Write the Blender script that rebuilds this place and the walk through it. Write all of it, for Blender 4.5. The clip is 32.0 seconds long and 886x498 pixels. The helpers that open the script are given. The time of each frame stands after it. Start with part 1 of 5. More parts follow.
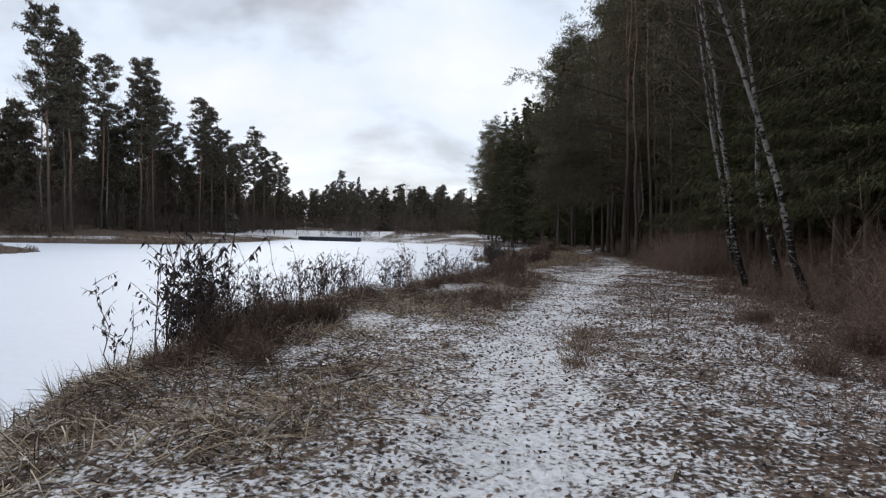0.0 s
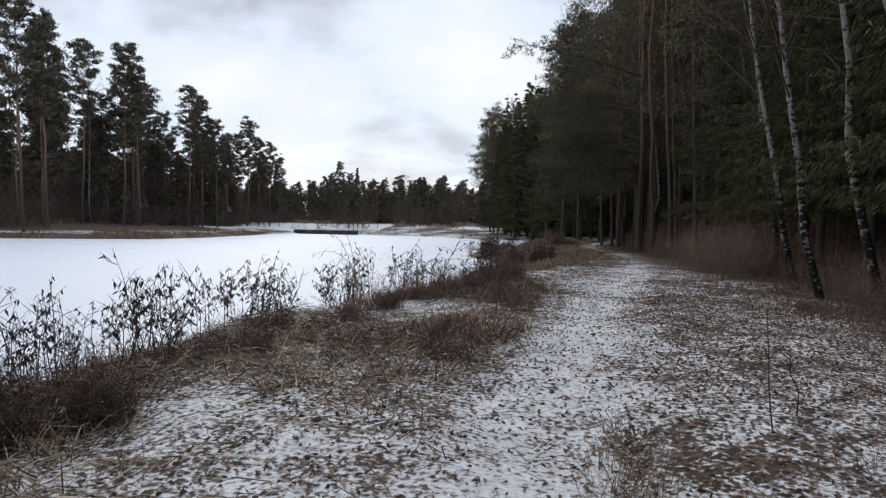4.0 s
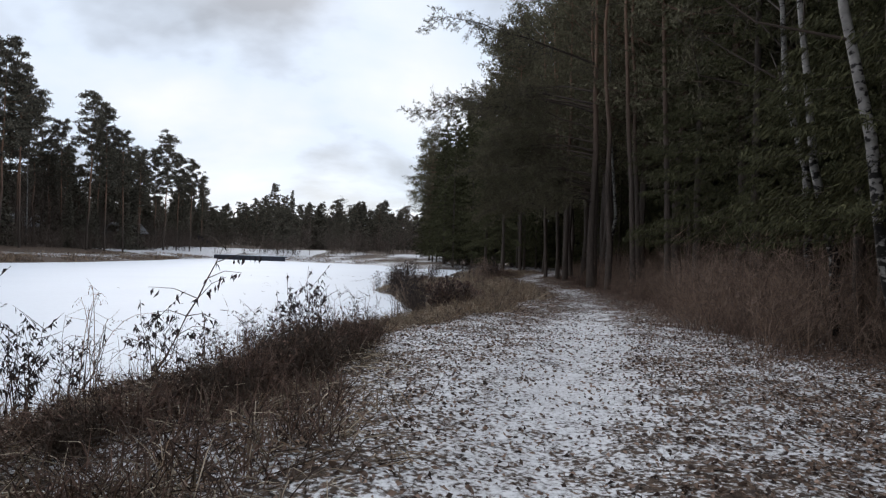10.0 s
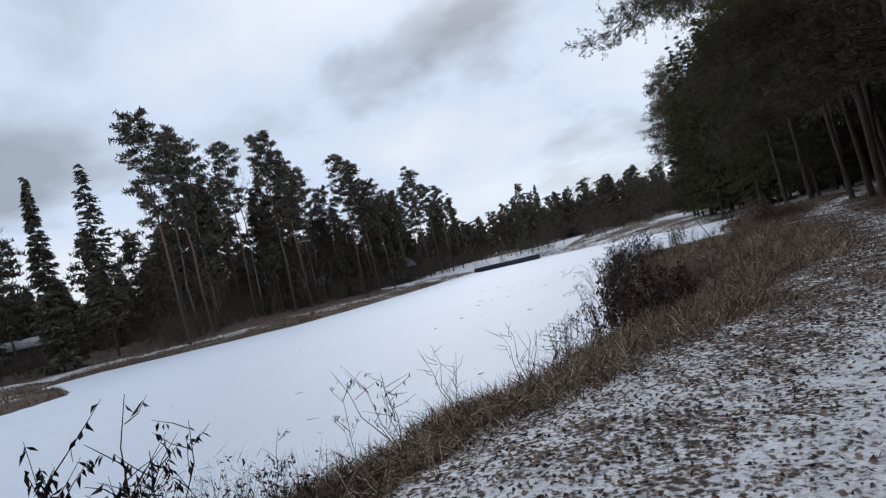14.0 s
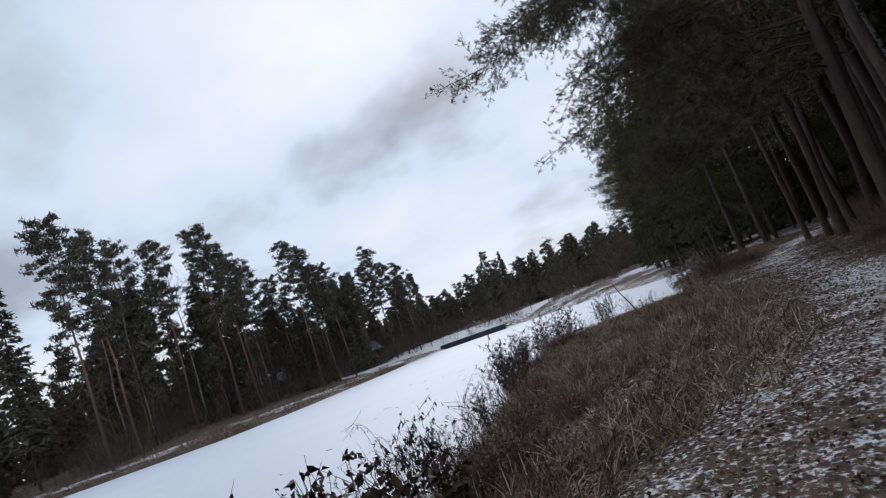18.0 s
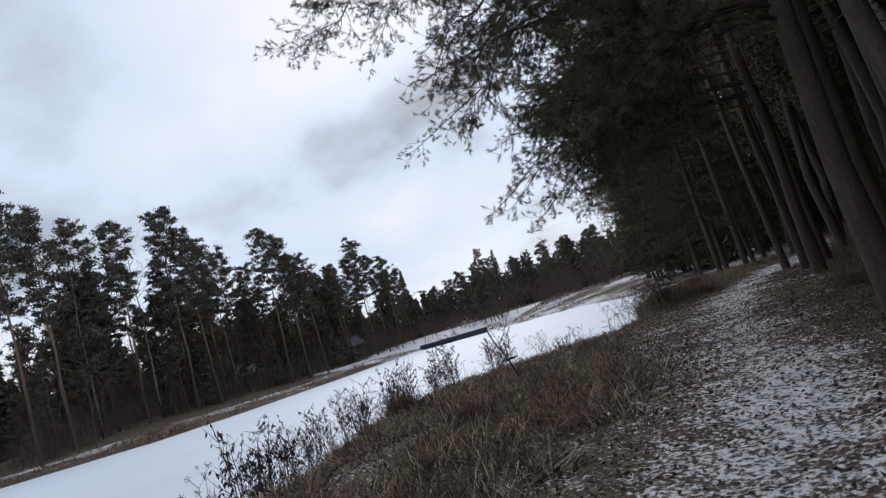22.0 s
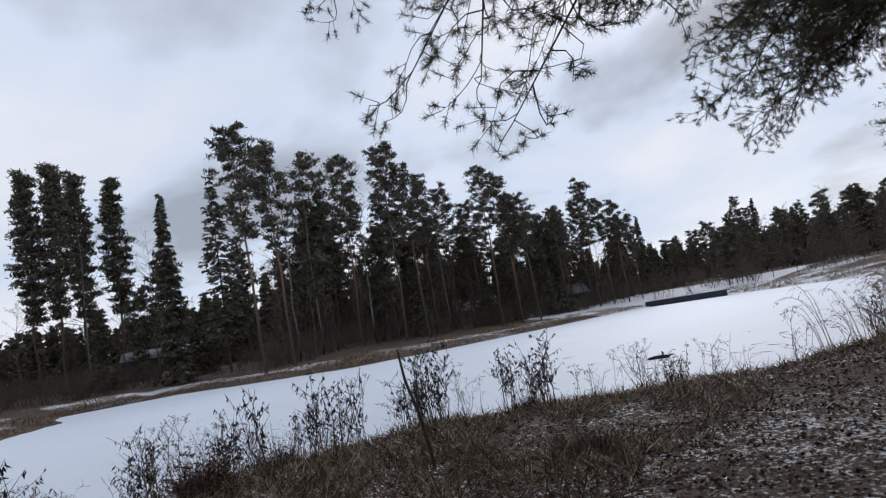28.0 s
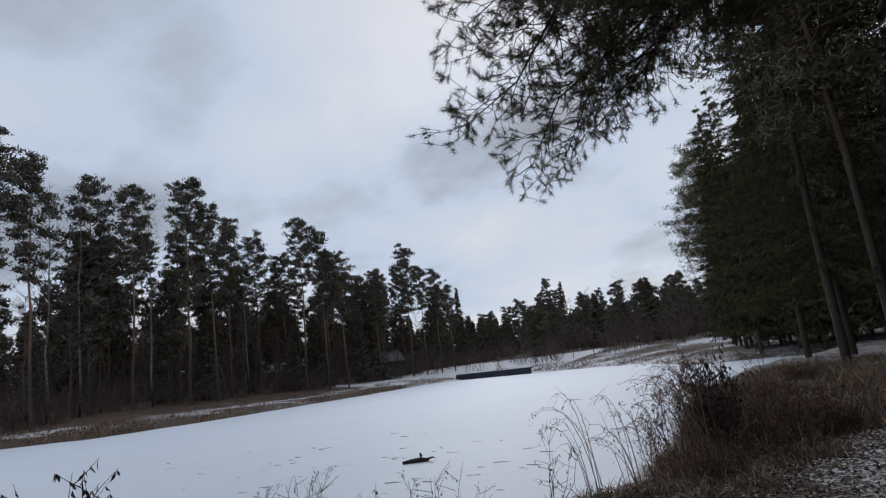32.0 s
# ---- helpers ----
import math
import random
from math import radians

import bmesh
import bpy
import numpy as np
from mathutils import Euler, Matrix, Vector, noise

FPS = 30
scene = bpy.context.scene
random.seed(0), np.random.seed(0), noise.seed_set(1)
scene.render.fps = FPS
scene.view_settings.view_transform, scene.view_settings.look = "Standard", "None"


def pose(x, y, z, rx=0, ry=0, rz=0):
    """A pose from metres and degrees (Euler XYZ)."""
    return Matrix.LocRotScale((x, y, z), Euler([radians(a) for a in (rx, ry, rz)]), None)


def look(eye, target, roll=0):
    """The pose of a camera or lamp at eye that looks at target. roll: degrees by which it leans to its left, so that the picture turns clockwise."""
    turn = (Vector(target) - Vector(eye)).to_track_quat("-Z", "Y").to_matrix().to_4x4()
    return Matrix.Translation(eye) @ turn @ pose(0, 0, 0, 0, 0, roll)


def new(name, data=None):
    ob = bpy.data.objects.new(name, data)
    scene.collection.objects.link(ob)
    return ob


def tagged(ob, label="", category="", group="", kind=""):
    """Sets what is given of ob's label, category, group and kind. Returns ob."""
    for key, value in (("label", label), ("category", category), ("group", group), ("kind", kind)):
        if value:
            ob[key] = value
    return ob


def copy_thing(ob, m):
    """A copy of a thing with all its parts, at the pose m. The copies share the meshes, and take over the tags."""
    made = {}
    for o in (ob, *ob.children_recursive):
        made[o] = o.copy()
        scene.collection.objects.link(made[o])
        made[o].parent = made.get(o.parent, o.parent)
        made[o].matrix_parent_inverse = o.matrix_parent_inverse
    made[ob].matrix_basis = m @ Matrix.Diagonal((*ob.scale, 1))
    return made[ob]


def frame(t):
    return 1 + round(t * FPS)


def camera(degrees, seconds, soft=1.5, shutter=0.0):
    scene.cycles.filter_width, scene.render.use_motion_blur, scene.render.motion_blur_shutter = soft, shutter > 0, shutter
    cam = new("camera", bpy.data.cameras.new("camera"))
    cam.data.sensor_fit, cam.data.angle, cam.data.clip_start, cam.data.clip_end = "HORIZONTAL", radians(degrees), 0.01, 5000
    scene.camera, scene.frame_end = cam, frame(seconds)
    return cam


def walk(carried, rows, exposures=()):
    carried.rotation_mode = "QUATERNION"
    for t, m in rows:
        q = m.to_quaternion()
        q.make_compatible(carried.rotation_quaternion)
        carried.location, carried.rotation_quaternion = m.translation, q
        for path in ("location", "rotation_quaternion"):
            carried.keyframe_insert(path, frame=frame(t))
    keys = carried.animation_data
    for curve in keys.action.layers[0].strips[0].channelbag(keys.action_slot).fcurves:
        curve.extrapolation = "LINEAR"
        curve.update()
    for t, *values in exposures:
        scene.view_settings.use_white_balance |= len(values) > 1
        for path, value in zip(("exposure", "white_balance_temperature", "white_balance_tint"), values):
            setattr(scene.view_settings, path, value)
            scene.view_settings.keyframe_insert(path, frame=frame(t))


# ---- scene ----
cam = camera(73.0, 32.0, 1.25)
PATH = [
    (0, (0.000, 0.000, 1.286), (-0.132, 1.995, 1.238), 1.1),
    (0.5, (0.029, 0.721, 1.255), (-0.086, 2.717, 1.191), -0.3),
    (1, (0.039, 1.393, 1.253), (-0.220, 3.376, 1.215), 0.4),
    (1.5, (0.027, 1.972, 1.282), (-0.216, 3.957, 1.268), -0.1),
    (2, (0.017, 2.509, 1.331), (-0.261, 4.489, 1.303), -0.1),
    (2.5, (0.078, 3.009, 1.361), (-0.002, 5.007, 1.319), 1.0),
    (4.5, (0.617, 5.066, 1.379), (0.461, 7.058, 1.297), 0.8),
    (5, (0.759, 5.699, 1.379), (0.830, 7.696, 1.294), -1.5),
    (5.5, (0.913, 6.452, 1.363), (0.944, 8.451, 1.316), 0.2),
    (6, (1.075, 7.227, 1.330), (1.167, 9.224, 1.285), -1.1),
    (6.5, (1.223, 7.988, 1.298), (1.220, 9.988, 1.278), -0.1),
    (7, (1.384, 8.751, 1.271), (1.388, 10.751, 1.242), -1.6),
    (7.5, (1.533, 9.521, 1.262), (1.516, 11.521, 1.244), 0.1),
    (8, (1.669, 10.302, 1.257), (1.725, 12.301, 1.246), -1.3),
    (8.5, (1.805, 11.078, 1.257), (1.746, 13.077, 1.291), -0.4),
    (9, (1.975, 11.859, 1.248), (1.909, 13.858, 1.257), -0.2),
    (9.5, (2.162, 12.633, 1.253), (2.091, 14.632, 1.271), 1.2),
    (10, (2.342, 13.405, 1.274), (2.365, 15.405, 1.298), 1.7),
    (10.5, (2.499, 14.197, 1.308), (2.485, 16.197, 1.344), 2.3),
    (11, (2.626, 15.004, 1.348), (2.573, 17.003, 1.362), 1.3),
    (11.5, (2.743, 15.775, 1.375), (2.684, 17.774, 1.416), 0.8),
    (12, (2.872, 16.511, 1.386), (2.695, 18.500, 1.499), 0.6),
    (12.5, (3.050, 17.252, 1.378), (2.611, 19.198, 1.522), 0.0),
    (13, (3.307, 18.069, 1.362), (2.752, 19.981, 1.550), -0.8),
    (13.5, (3.623, 18.981, 1.348), (2.859, 20.820, 1.534), -5.3),
    (14, (3.924, 19.902, 1.337), (3.096, 21.721, 1.409), -13.7),
    (14.5, (4.149, 20.712, 1.322), (3.622, 22.641, 1.377), -17.6),
    (16.5, (4.842, 23.578, 1.250), (4.281, 25.491, 1.408), -19.6),
    (17, (5.011, 24.338, 1.253), (4.318, 26.201, 1.472), -16.6),
    (17.5, (5.173, 25.199, 1.266), (4.501, 27.067, 1.504), -21.6),
    (18, (5.350, 26.053, 1.278), (4.656, 27.908, 1.560), -19.8),
    (18.5, (5.580, 26.887, 1.265), (4.927, 28.755, 1.555), -19.9),
    (19, (5.873, 27.682, 1.245), (5.233, 29.554, 1.541), -17.8),
    (19.5, (6.183, 28.435, 1.236), (5.638, 30.340, 1.511), -15.8),
    (20, (6.475, 29.170, 1.230), (5.878, 31.054, 1.534), -15.0),
    (20.5, (6.735, 29.925, 1.218), (6.068, 31.780, 1.556), -14.5),
    (21, (6.992, 30.668, 1.207), (6.329, 32.525, 1.543), -15.7),
    (21.5, (7.239, 31.372, 1.223), (6.530, 33.221, 1.505), -16.0),
    (22, (7.483, 32.046, 1.262), (6.759, 33.891, 1.530), -16.7),
    (22.5, (7.711, 32.770, 1.306), (6.909, 34.583, 1.573), -17.8),
    (23, (7.926, 33.490, 1.342), (7.119, 35.306, 1.571), -16.7),
    (23.5, (8.105, 34.189, 1.360), (7.166, 35.938, 1.604), -16.7),
    (24, (8.250, 34.868, 1.354), (7.275, 36.597, 1.597), -17.1),
    (24.5, (8.350, 35.551, 1.334), (7.307, 37.239, 1.583), -12.7),
    (25, (8.422, 36.203, 1.312), (7.338, 37.867, 1.546), -11.8),
    (25.5, (8.466, 36.817, 1.295), (7.294, 38.426, 1.487), -11.0),
    (26, (8.489, 37.424, 1.268), (7.289, 39.012, 1.460), -11.1),
    (26.5, (8.447, 38.065, 1.246), (7.138, 39.564, 1.445), -9.9),
    (28.5, (8.000, 40.734, 1.240), (6.567, 42.101, 1.522), -10.1),
    (29, (7.857, 41.373, 1.255), (6.464, 42.771, 1.579), -11.8),
    (29.5, (7.719, 41.938, 1.276), (6.331, 43.335, 1.624), -12.2),
    (30, (7.595, 42.466, 1.280), (6.246, 43.901, 1.627), -11.0),
    (30.5, (7.493, 42.985, 1.293), (6.248, 44.514, 1.628), -8.7),
    (31, (7.408, 43.519, 1.321), (6.291, 45.139, 1.678), -6.5),
    (31.5, (7.347, 44.033, 1.361), (6.339, 45.720, 1.735), -6.3),
    (32, (7.291, 44.505, 1.397), (6.338, 46.219, 1.789), -6.8),
]
walk(cam, [(t, look(eye, target, roll)) for t, eye, target, roll in PATH],
     [(0, 0.14, 6420, 10), (11, 0.16, 6360, 10), (13.5, -0.10, 6060, 10), (22, -0.02, 6180, 11), (27, -0.06, 6230, 12), (30, -0.28, 6200, 12), (32, -0.38, 6150, 11)])

# ---- sky and sun ----
world = bpy.data.worlds.new("winter_sky")
scene.world = world
world.use_nodes = True
wn, wl = world.node_tree.nodes, world.node_tree.links
wn.clear()


def wnode(kind, **values):
    n = wn.new(kind)
    for key, value in values.items():
        n.inputs[key].default_value = value
    return n


sky = wn.new("ShaderNodeTexSky")
sky.sky_type, sky.sun_disc = "NISHITA", False
sky.sun_elevation, sky.sun_rotation = radians(26), radians(-22.6)
sky_light = wnode("ShaderNodeBackground", Strength=0.11)
wl.new(sky.outputs[0], sky_light.inputs[0])
coords = wn.new("ShaderNodeTexCoord")
axes = wn.new("ShaderNodeSeparateXYZ")
wl.new(coords.outputs["Generated"], axes.inputs[0])
lift = wn.new("ShaderNodeMath")
lift.operation = "MAXIMUM"
lift.inputs[1].default_value = 0.0
wl.new(axes.outputs[2], lift.inputs[0])
over = wn.new("ShaderNodeMath")
over.inputs[1].default_value = 0.24
wl.new(lift.outputs[0], over.inputs[0])
flatten = wn.new("ShaderNodeCombineXYZ")
flatten.inputs[2].default_value = 4.7
for k in (0, 1):
    share = wn.new("ShaderNodeMath")
    share.operation = "DIVIDE"
    wl.new(axes.outputs[k], share.inputs[0])
    wl.new(over.outputs[0], share.inputs[1])
    wl.new(share.outputs[0], flatten.inputs[k])
billow = wnode("ShaderNodeTexNoise", Scale=0.85, Detail=7.0, Roughness=0.5, Distortion=0.2)
streak = wnode("ShaderNodeTexNoise", Scale=0.5, Detail=3.0, Roughness=0.45)
for n in (billow, streak):
    wl.new(flatten.outputs[0], n.inputs["Vector"])
tone = wn.new("ShaderNodeValToRGB")
tone.color_ramp.elements[0].position, tone.color_ramp.elements[0].color = 0.34, (0.40, 0.43, 0.48, 1)
tone.color_ramp.elements[1].position, tone.color_ramp.elements[1].color = 0.60, (0.89, 0.905, 0.94, 1)
e = tone.color_ramp.elements.new(0.45)
e.color = (0.72, 0.80, 0.92, 1)
lump = wn.new("ShaderNodeVectorMath")
lump.operation = "DISTANCE"
lump.inputs[1].default_value = (-0.38, 0.855, 0.355 * 1.6)
ragged = wnode("ShaderNodeTexNoise", Scale=3.2, Detail=4.0, Roughness=0.55)
wl.new(coords.outputs["Generated"], ragged.inputs["Vector"])
shift = wn.new("ShaderNodeVectorMath")
shift.operation = "MULTIPLY_ADD"
shift.inputs[1].default_value, shift.inputs[2].default_value = (0.34, 0.34, 0.34), (-0.17, -0.17, -0.17)
wl.new(ragged.outputs["Color"], shift.inputs[0])
bent_way = wn.new("ShaderNodeVectorMath")
wl.new(coords.outputs["Generated"], bent_way.inputs[0])
wl.new(shift.outputs[0], bent_way.inputs[1])
squash = wn.new("ShaderNodeVectorMath")
squash.operation = "MULTIPLY"
squash.inputs[1].default_value = (1.0, 1.0, 1.6)
wl.new(bent_way.outputs[0], squash.inputs[0])
wl.new(squash.outputs[0], lump.inputs[0])
near_lump = wn.new("ShaderNodeMapRange")
near_lump.inputs["From Min"].default_value, near_lump.inputs["From Max"].default_value = 0.08, 0.36
near_lump.inputs["To Min"].default_value, near_lump.inputs["To Max"].default_value = -0.23, 0.0
wl.new(lump.outputs["Value"], near_lump.inputs[0])
shade = wn.new("ShaderNodeMath")
wl.new(billow.outputs[0], shade.inputs[0])
wl.new(near_lump.outputs[0], shade.inputs[1])
bright_rim = wn.new("ShaderNodeMapRange")
bright_rim.inputs["From Min"].default_value, bright_rim.inputs["From Max"].default_value = 0.02, 0.26
bright_rim.inputs["To Min"].default_value, bright_rim.inputs["To Max"].default_value = 0.07, 0.0
wl.new(axes.outputs[2], bright_rim.inputs[0])
rimmed = wn.new("ShaderNodeMath")
wl.new(shade.outputs[0], rimmed.inputs[0])
wl.new(bright_rim.outputs[0], rimmed.inputs[1])
wl.new(rimmed.outputs[0], tone.inputs[0])
cloud_light = wnode("ShaderNodeBackground", Strength=1.0)
wl.new(tone.outputs[0], cloud_light.inputs[0])
cover = wn.new("ShaderNodeValToRGB")
cover.color_ramp.elements[0].position, cover.color_ramp.elements[0].color = 0.30, (0.78, 0.78, 0.78, 1)
cover.color_ramp.elements[1].position, cover.color_ramp.elements[1].color = 0.55, (1, 1, 1, 1)
wl.new(streak.outputs[0], cover.inputs[0])
veil = wn.new("ShaderNodeMixShader")
wl.new(cover.outputs[0], veil.inputs[0])
wl.new(sky_light.outputs[0], veil.inputs[1])
wl.new(cloud_light.outputs[0], veil.inputs[2])
wout = wn.new("ShaderNodeOutputWorld")
wl.new(veil.outputs[0], wout.inputs[0])

sun = new("sun", bpy.data.lights.new("sun", "SUN"))
sun.data.energy, sun.data.angle, sun.data.color = 1.15, radians(30), (1.0, 0.95, 0.9)
sun.matrix_world = look((-25, 60, 32), (0, 0, 0))


# ---- materials ----
def surface(name, dark, light, scale, rough=0.8, bump=0.3, fine=6.0, spread=0.25, island=False, stretch=(1, 1, 1), random_amount=0.0):
    """Two colours mixed by a coarse and a fine noise, with relief."""
    m = bpy.data.materials.new(name)
    m.use_nodes = True
    n, l = m.node_tree.nodes, m.node_tree.links
    b = n["Principled BSDF"]
    b.inputs["Roughness"].default_value = rough
    b.inputs["Specular IOR Level"].default_value = 0.25
    co = n.new("ShaderNodeTexCoord")
    mp = n.new("ShaderNodeMapping")
    mp.inputs["Scale"].default_value = stretch
    l.new(co.outputs["Object"], mp.inputs[0])
    a, c = n.new("ShaderNodeTexNoise"), n.new("ShaderNodeTexNoise")
    a.inputs["Scale"].default_value, c.inputs["Scale"].default_value = scale, scale * fine
    a.inputs["Detail"].default_value, c.inputs["Detail"].default_value = 4, 3
    for t in (a, c):
        l.new(mp.outputs[0], t.inputs["Vector"])
    add = n.new("ShaderNodeMath")
    add.operation = "MULTIPLY_ADD"
    l.new(c.outputs[0], add.inputs[0])
    add.inputs[1].default_value = 0.55
    half = n.new("ShaderNodeMath")
    half.operation = "MULTIPLY"
    half.inputs[1].default_value = 0.45
    l.new(a.outputs[0], half.inputs[0])
    l.new(half.outputs[0], add.inputs[2])
    last = add
    if island or random_amount:
        rnd = n.new("ShaderNodeNewGeometry") if island else n.new("ShaderNodeObjectInfo")
        ra = n.new("ShaderNodeMath")
        ra.operation = "MULTIPLY_ADD"
        l.new(rnd.outputs["Random Per Island" if island else "Random"], ra.inputs[0])
        ra.inputs[1].default_value = random_amount or 0.5
        off = n.new("ShaderNodeMath")
        off.operation = "SUBTRACT"
        off.inputs[1].default_value = 0.5 * (random_amount or 0.5)
        l.new(add.outputs[0], off.inputs[0])
        l.new(off.outputs[0], ra.inputs[2])
        last = ra
    ramp = n.new("ShaderNodeValToRGB")
    ramp.color_ramp.elements[0].position, ramp.color_ramp.elements[0].color = 0.5 - spread, (*dark, 1)
    ramp.color_ramp.elements[1].position, ramp.color_ramp.elements[1].color = 0.5 + spread, (*light, 1)
    l.new(last.outputs[0], ramp.inputs[0])
    l.new(ramp.outputs[0], b.inputs["Base Color"])
    if bump:
        bp = n.new("ShaderNodeBump")
        bp.inputs["Strength"].default_value = bump
        bp.inputs["Distance"].default_value = 0.03
        l.new(c.outputs[0], bp.inputs["Height"])
        l.new(bp.outputs[0], b.inputs["Normal"])
    return m


def matt(m):
    b = m.node_tree.nodes["Principled BSDF"]
    b.inputs["Specular IOR Level"].default_value = 0.03
    b.inputs["Roughness"].default_value = 0.95
    return m


def ground_surface():
    """Soil and leaf litter under a thin, broken cover of snow; the cover follows the point attribute snowy."""
    m = bpy.data.materials.new("snow_dusted_ground")
    m.use_nodes = True
    n, l = m.node_tree.nodes, m.node_tree.links
    b = n["Principled BSDF"]
    b.inputs["Roughness"].default_value = 0.85
    b.inputs["Specular IOR Level"].default_value = 0.2
    co = n.new("ShaderNodeTexCoord")

    def noise_node(scale, detail=4.0, rough=0.55):
        t = n.new("ShaderNodeTexNoise")
        t.inputs["Scale"].default_value, t.inputs["Detail"].default_value, t.inputs["Roughness"].default_value = scale, detail, rough
        l.new(co.outputs["Object"], t.inputs["Vector"])
        return t

    def math_node(op, x, y):
        t = n.new("ShaderNodeMath")
        t.operation = op
        for i, v in enumerate((x, y)):
            if isinstance(v, (int, float)):
                t.inputs[i].default_value = v
            else:
                l.new(v, t.inputs[i])
        return t.outputs[0]

    big, mid, fine, cell = noise_node(0.45), noise_node(3.0), noise_node(24.0, 6, 0.68), n.new("ShaderNodeTexVoronoi")
    cell.inputs["Scale"].default_value = 19.0
    l.new(co.outputs["Object"], cell.inputs["Vector"])
    att = n.new("ShaderNodeAttribute")
    att.attribute_name = "snowy"
    cover = math_node("ADD", math_node("MULTIPLY", fine.outputs[0], 0.62), math_node("MULTIPLY", mid.outputs[0], 0.30))
    cover = math_node("ADD", cover, math_node("MULTIPLY", big.outputs[0], 0.30))
    cover = math_node("ADD", cover, math_node("MULTIPLY", math_node("SUBTRACT", cell.outputs["Distance"], 0.45), 0.16))
    cover = math_node("ADD", cover, math_node("MULTIPLY", math_node("SUBTRACT", att.outputs["Fac"], 0.5), 0.62))
    edge = n.new("ShaderNodeValToRGB")
    edge.color_ramp.elements[0].position, edge.color_ramp.elements[1].position = 0.57, 0.66
    l.new(cover, edge.inputs[0])
    soil = n.new("ShaderNodeValToRGB")
    soil.color_ramp.elements[0].position, soil.color_ramp.elements[0].color = 0.3, (0.030, 0.022, 0.017, 1)
    soil.color_ramp.elements[1].position, soil.color_ramp.elements[1].color = 0.7, (0.145, 0.098, 0.068, 1)
    e = soil.color_ramp.elements.new(0.5)
    e.color = (0.075, 0.051, 0.037, 1)
    l.new(math_node("ADD", math_node("MULTIPLY", fine.outputs[0], 0.6), math_node("MULTIPLY", cell.outputs["Color"], 0.4)), soil.inputs[0])
    white = n.new("ShaderNodeValToRGB")
    white.color_ramp.elements[0].position, white.color_ramp.elements[0].color = 0.36, (0.40, 0.39, 0.40, 1)
    white.color_ramp.elements[1].position, white.color_ramp.elements[1].color = 0.60, (0.78, 0.785, 0.81, 1)
    l.new(math_node("ADD", math_node("MULTIPLY", fine.outputs[0], 0.7), math_node("MULTIPLY", mid.outputs[0], 0.3)), white.inputs[0])
    mix = n.new("ShaderNodeMixRGB")
    l.new(edge.outputs[0], mix.inputs[0])
    l.new(soil.outputs[0], mix.inputs[1])
    l.new(white.outputs[0], mix.inputs[2])
    l.new(mix.outputs[0], b.inputs["Base Color"])
    bp = n.new("ShaderNodeBump")
    bp.inputs["Strength"].default_value, bp.inputs["Distance"].default_value = 0.7, 0.03
    l.new(fine.outputs[0], bp.inputs["Height"])
    l.new(bp.outputs[0], b.inputs["Normal"])
    return m


def birch_bark():
    m = surface("birch_bark", (0.10, 0.09, 0.083), (0.31, 0.29, 0.27), 1.5, 0.7, 0.3, 8.0)
    n, l = m.node_tree.nodes, m.node_tree.links
    b = n["Principled BSDF"]
    co = n.new("ShaderNodeTexCoord")
    mp = n.new("ShaderNodeMapping")
    mp.inputs["Scale"].default_value = (2.6, 2.6, 4.2)
    l.new(co.outputs["Object"], mp.inputs[0])
    mark = n.new("ShaderNodeTexNoise")
    mark.inputs["Scale"].default_value, mark.inputs["Detail"].default_value = 2.9, 7
    l.new(mp.outputs[0], mark.inputs["Vector"])
    sep = n.new("ShaderNodeSeparateXYZ")
    l.new(co.outputs["Object"], sep.inputs[0])
    # the wood's shade painted into the lowest metres: dark marks close up there
    low = n.new("ShaderNodeMapRange")
    low.inputs["From Min"].default_value, low.inputs["From Max"].default_value = 0.2, 3.6
    low.inputs["To Min"].default_value, low.inputs["To Max"].default_value = -0.22, 0.0
    l.new(sep.outputs[2], low.inputs[0])
    add = n.new("ShaderNodeMath")
    l.new(mark.outputs[0], add.inputs[0])
    l.new(low.outputs[0], add.inputs[1])
    cut = n.new("ShaderNodeValToRGB")
    cut.color_ramp.elements[0].position, cut.color_ramp.elements[0].color = 0.40, (0.05, 0.042, 0.038, 1)
    cut.color_ramp.elements[1].position, cut.color_ramp.elements[1].color = 0.47, (1, 1, 1, 1)
    l.new(add.outputs[0], cut.inputs[0])
    mul = n.new("ShaderNodeMixRGB")
    mul.blend_type = "MULTIPLY"
    mul.inputs[0].default_value = 1
    source = b.inputs["Base Color"].links[0].from_socket
    l.new(source, mul.inputs[1])
    l.new(cut.outputs[0], mul.inputs[2])
    l.new(mul.outputs[0], b.inputs["Base Color"])
    return m


def pine_bark():
    """Grey, furrowed plates low on the stem, thin orange bark above, as on a Scots pine."""
    m = surface("pine_bark", (0.028, 0.022, 0.019), (0.112, 0.086, 0.072), 3.0, 0.9, 0.8, 5.0, stretch=(3, 3, 0.7))
    n, l = m.node_tree.nodes, m.node_tree.links
    b = n["Principled BSDF"]
    co = n.new("ShaderNodeTexCoord")
    sep = n.new("ShaderNodeSeparateXYZ")
    l.new(co.outputs["Object"], sep.inputs[0])
    rise = n.new("ShaderNodeMapRange")
    rise.inputs["From Min"].default_value, rise.inputs["From Max"].default_value = 5.0, 14.0
    rise.inputs["To Max"].default_value = 0.75
    l.new(sep.outputs[2], rise.inputs[0])
    mix = n.new("ShaderNodeMixRGB")
    mix.inputs[2].default_value = (0.25, 0.145, 0.095, 1)
    l.new(rise.outputs[0], mix.inputs[0])
    l.new(b.inputs["Base Color"].links[0].from_socket, mix.inputs[1])
    l.new(mix.outputs[0], b.inputs["Base Color"])
    return m


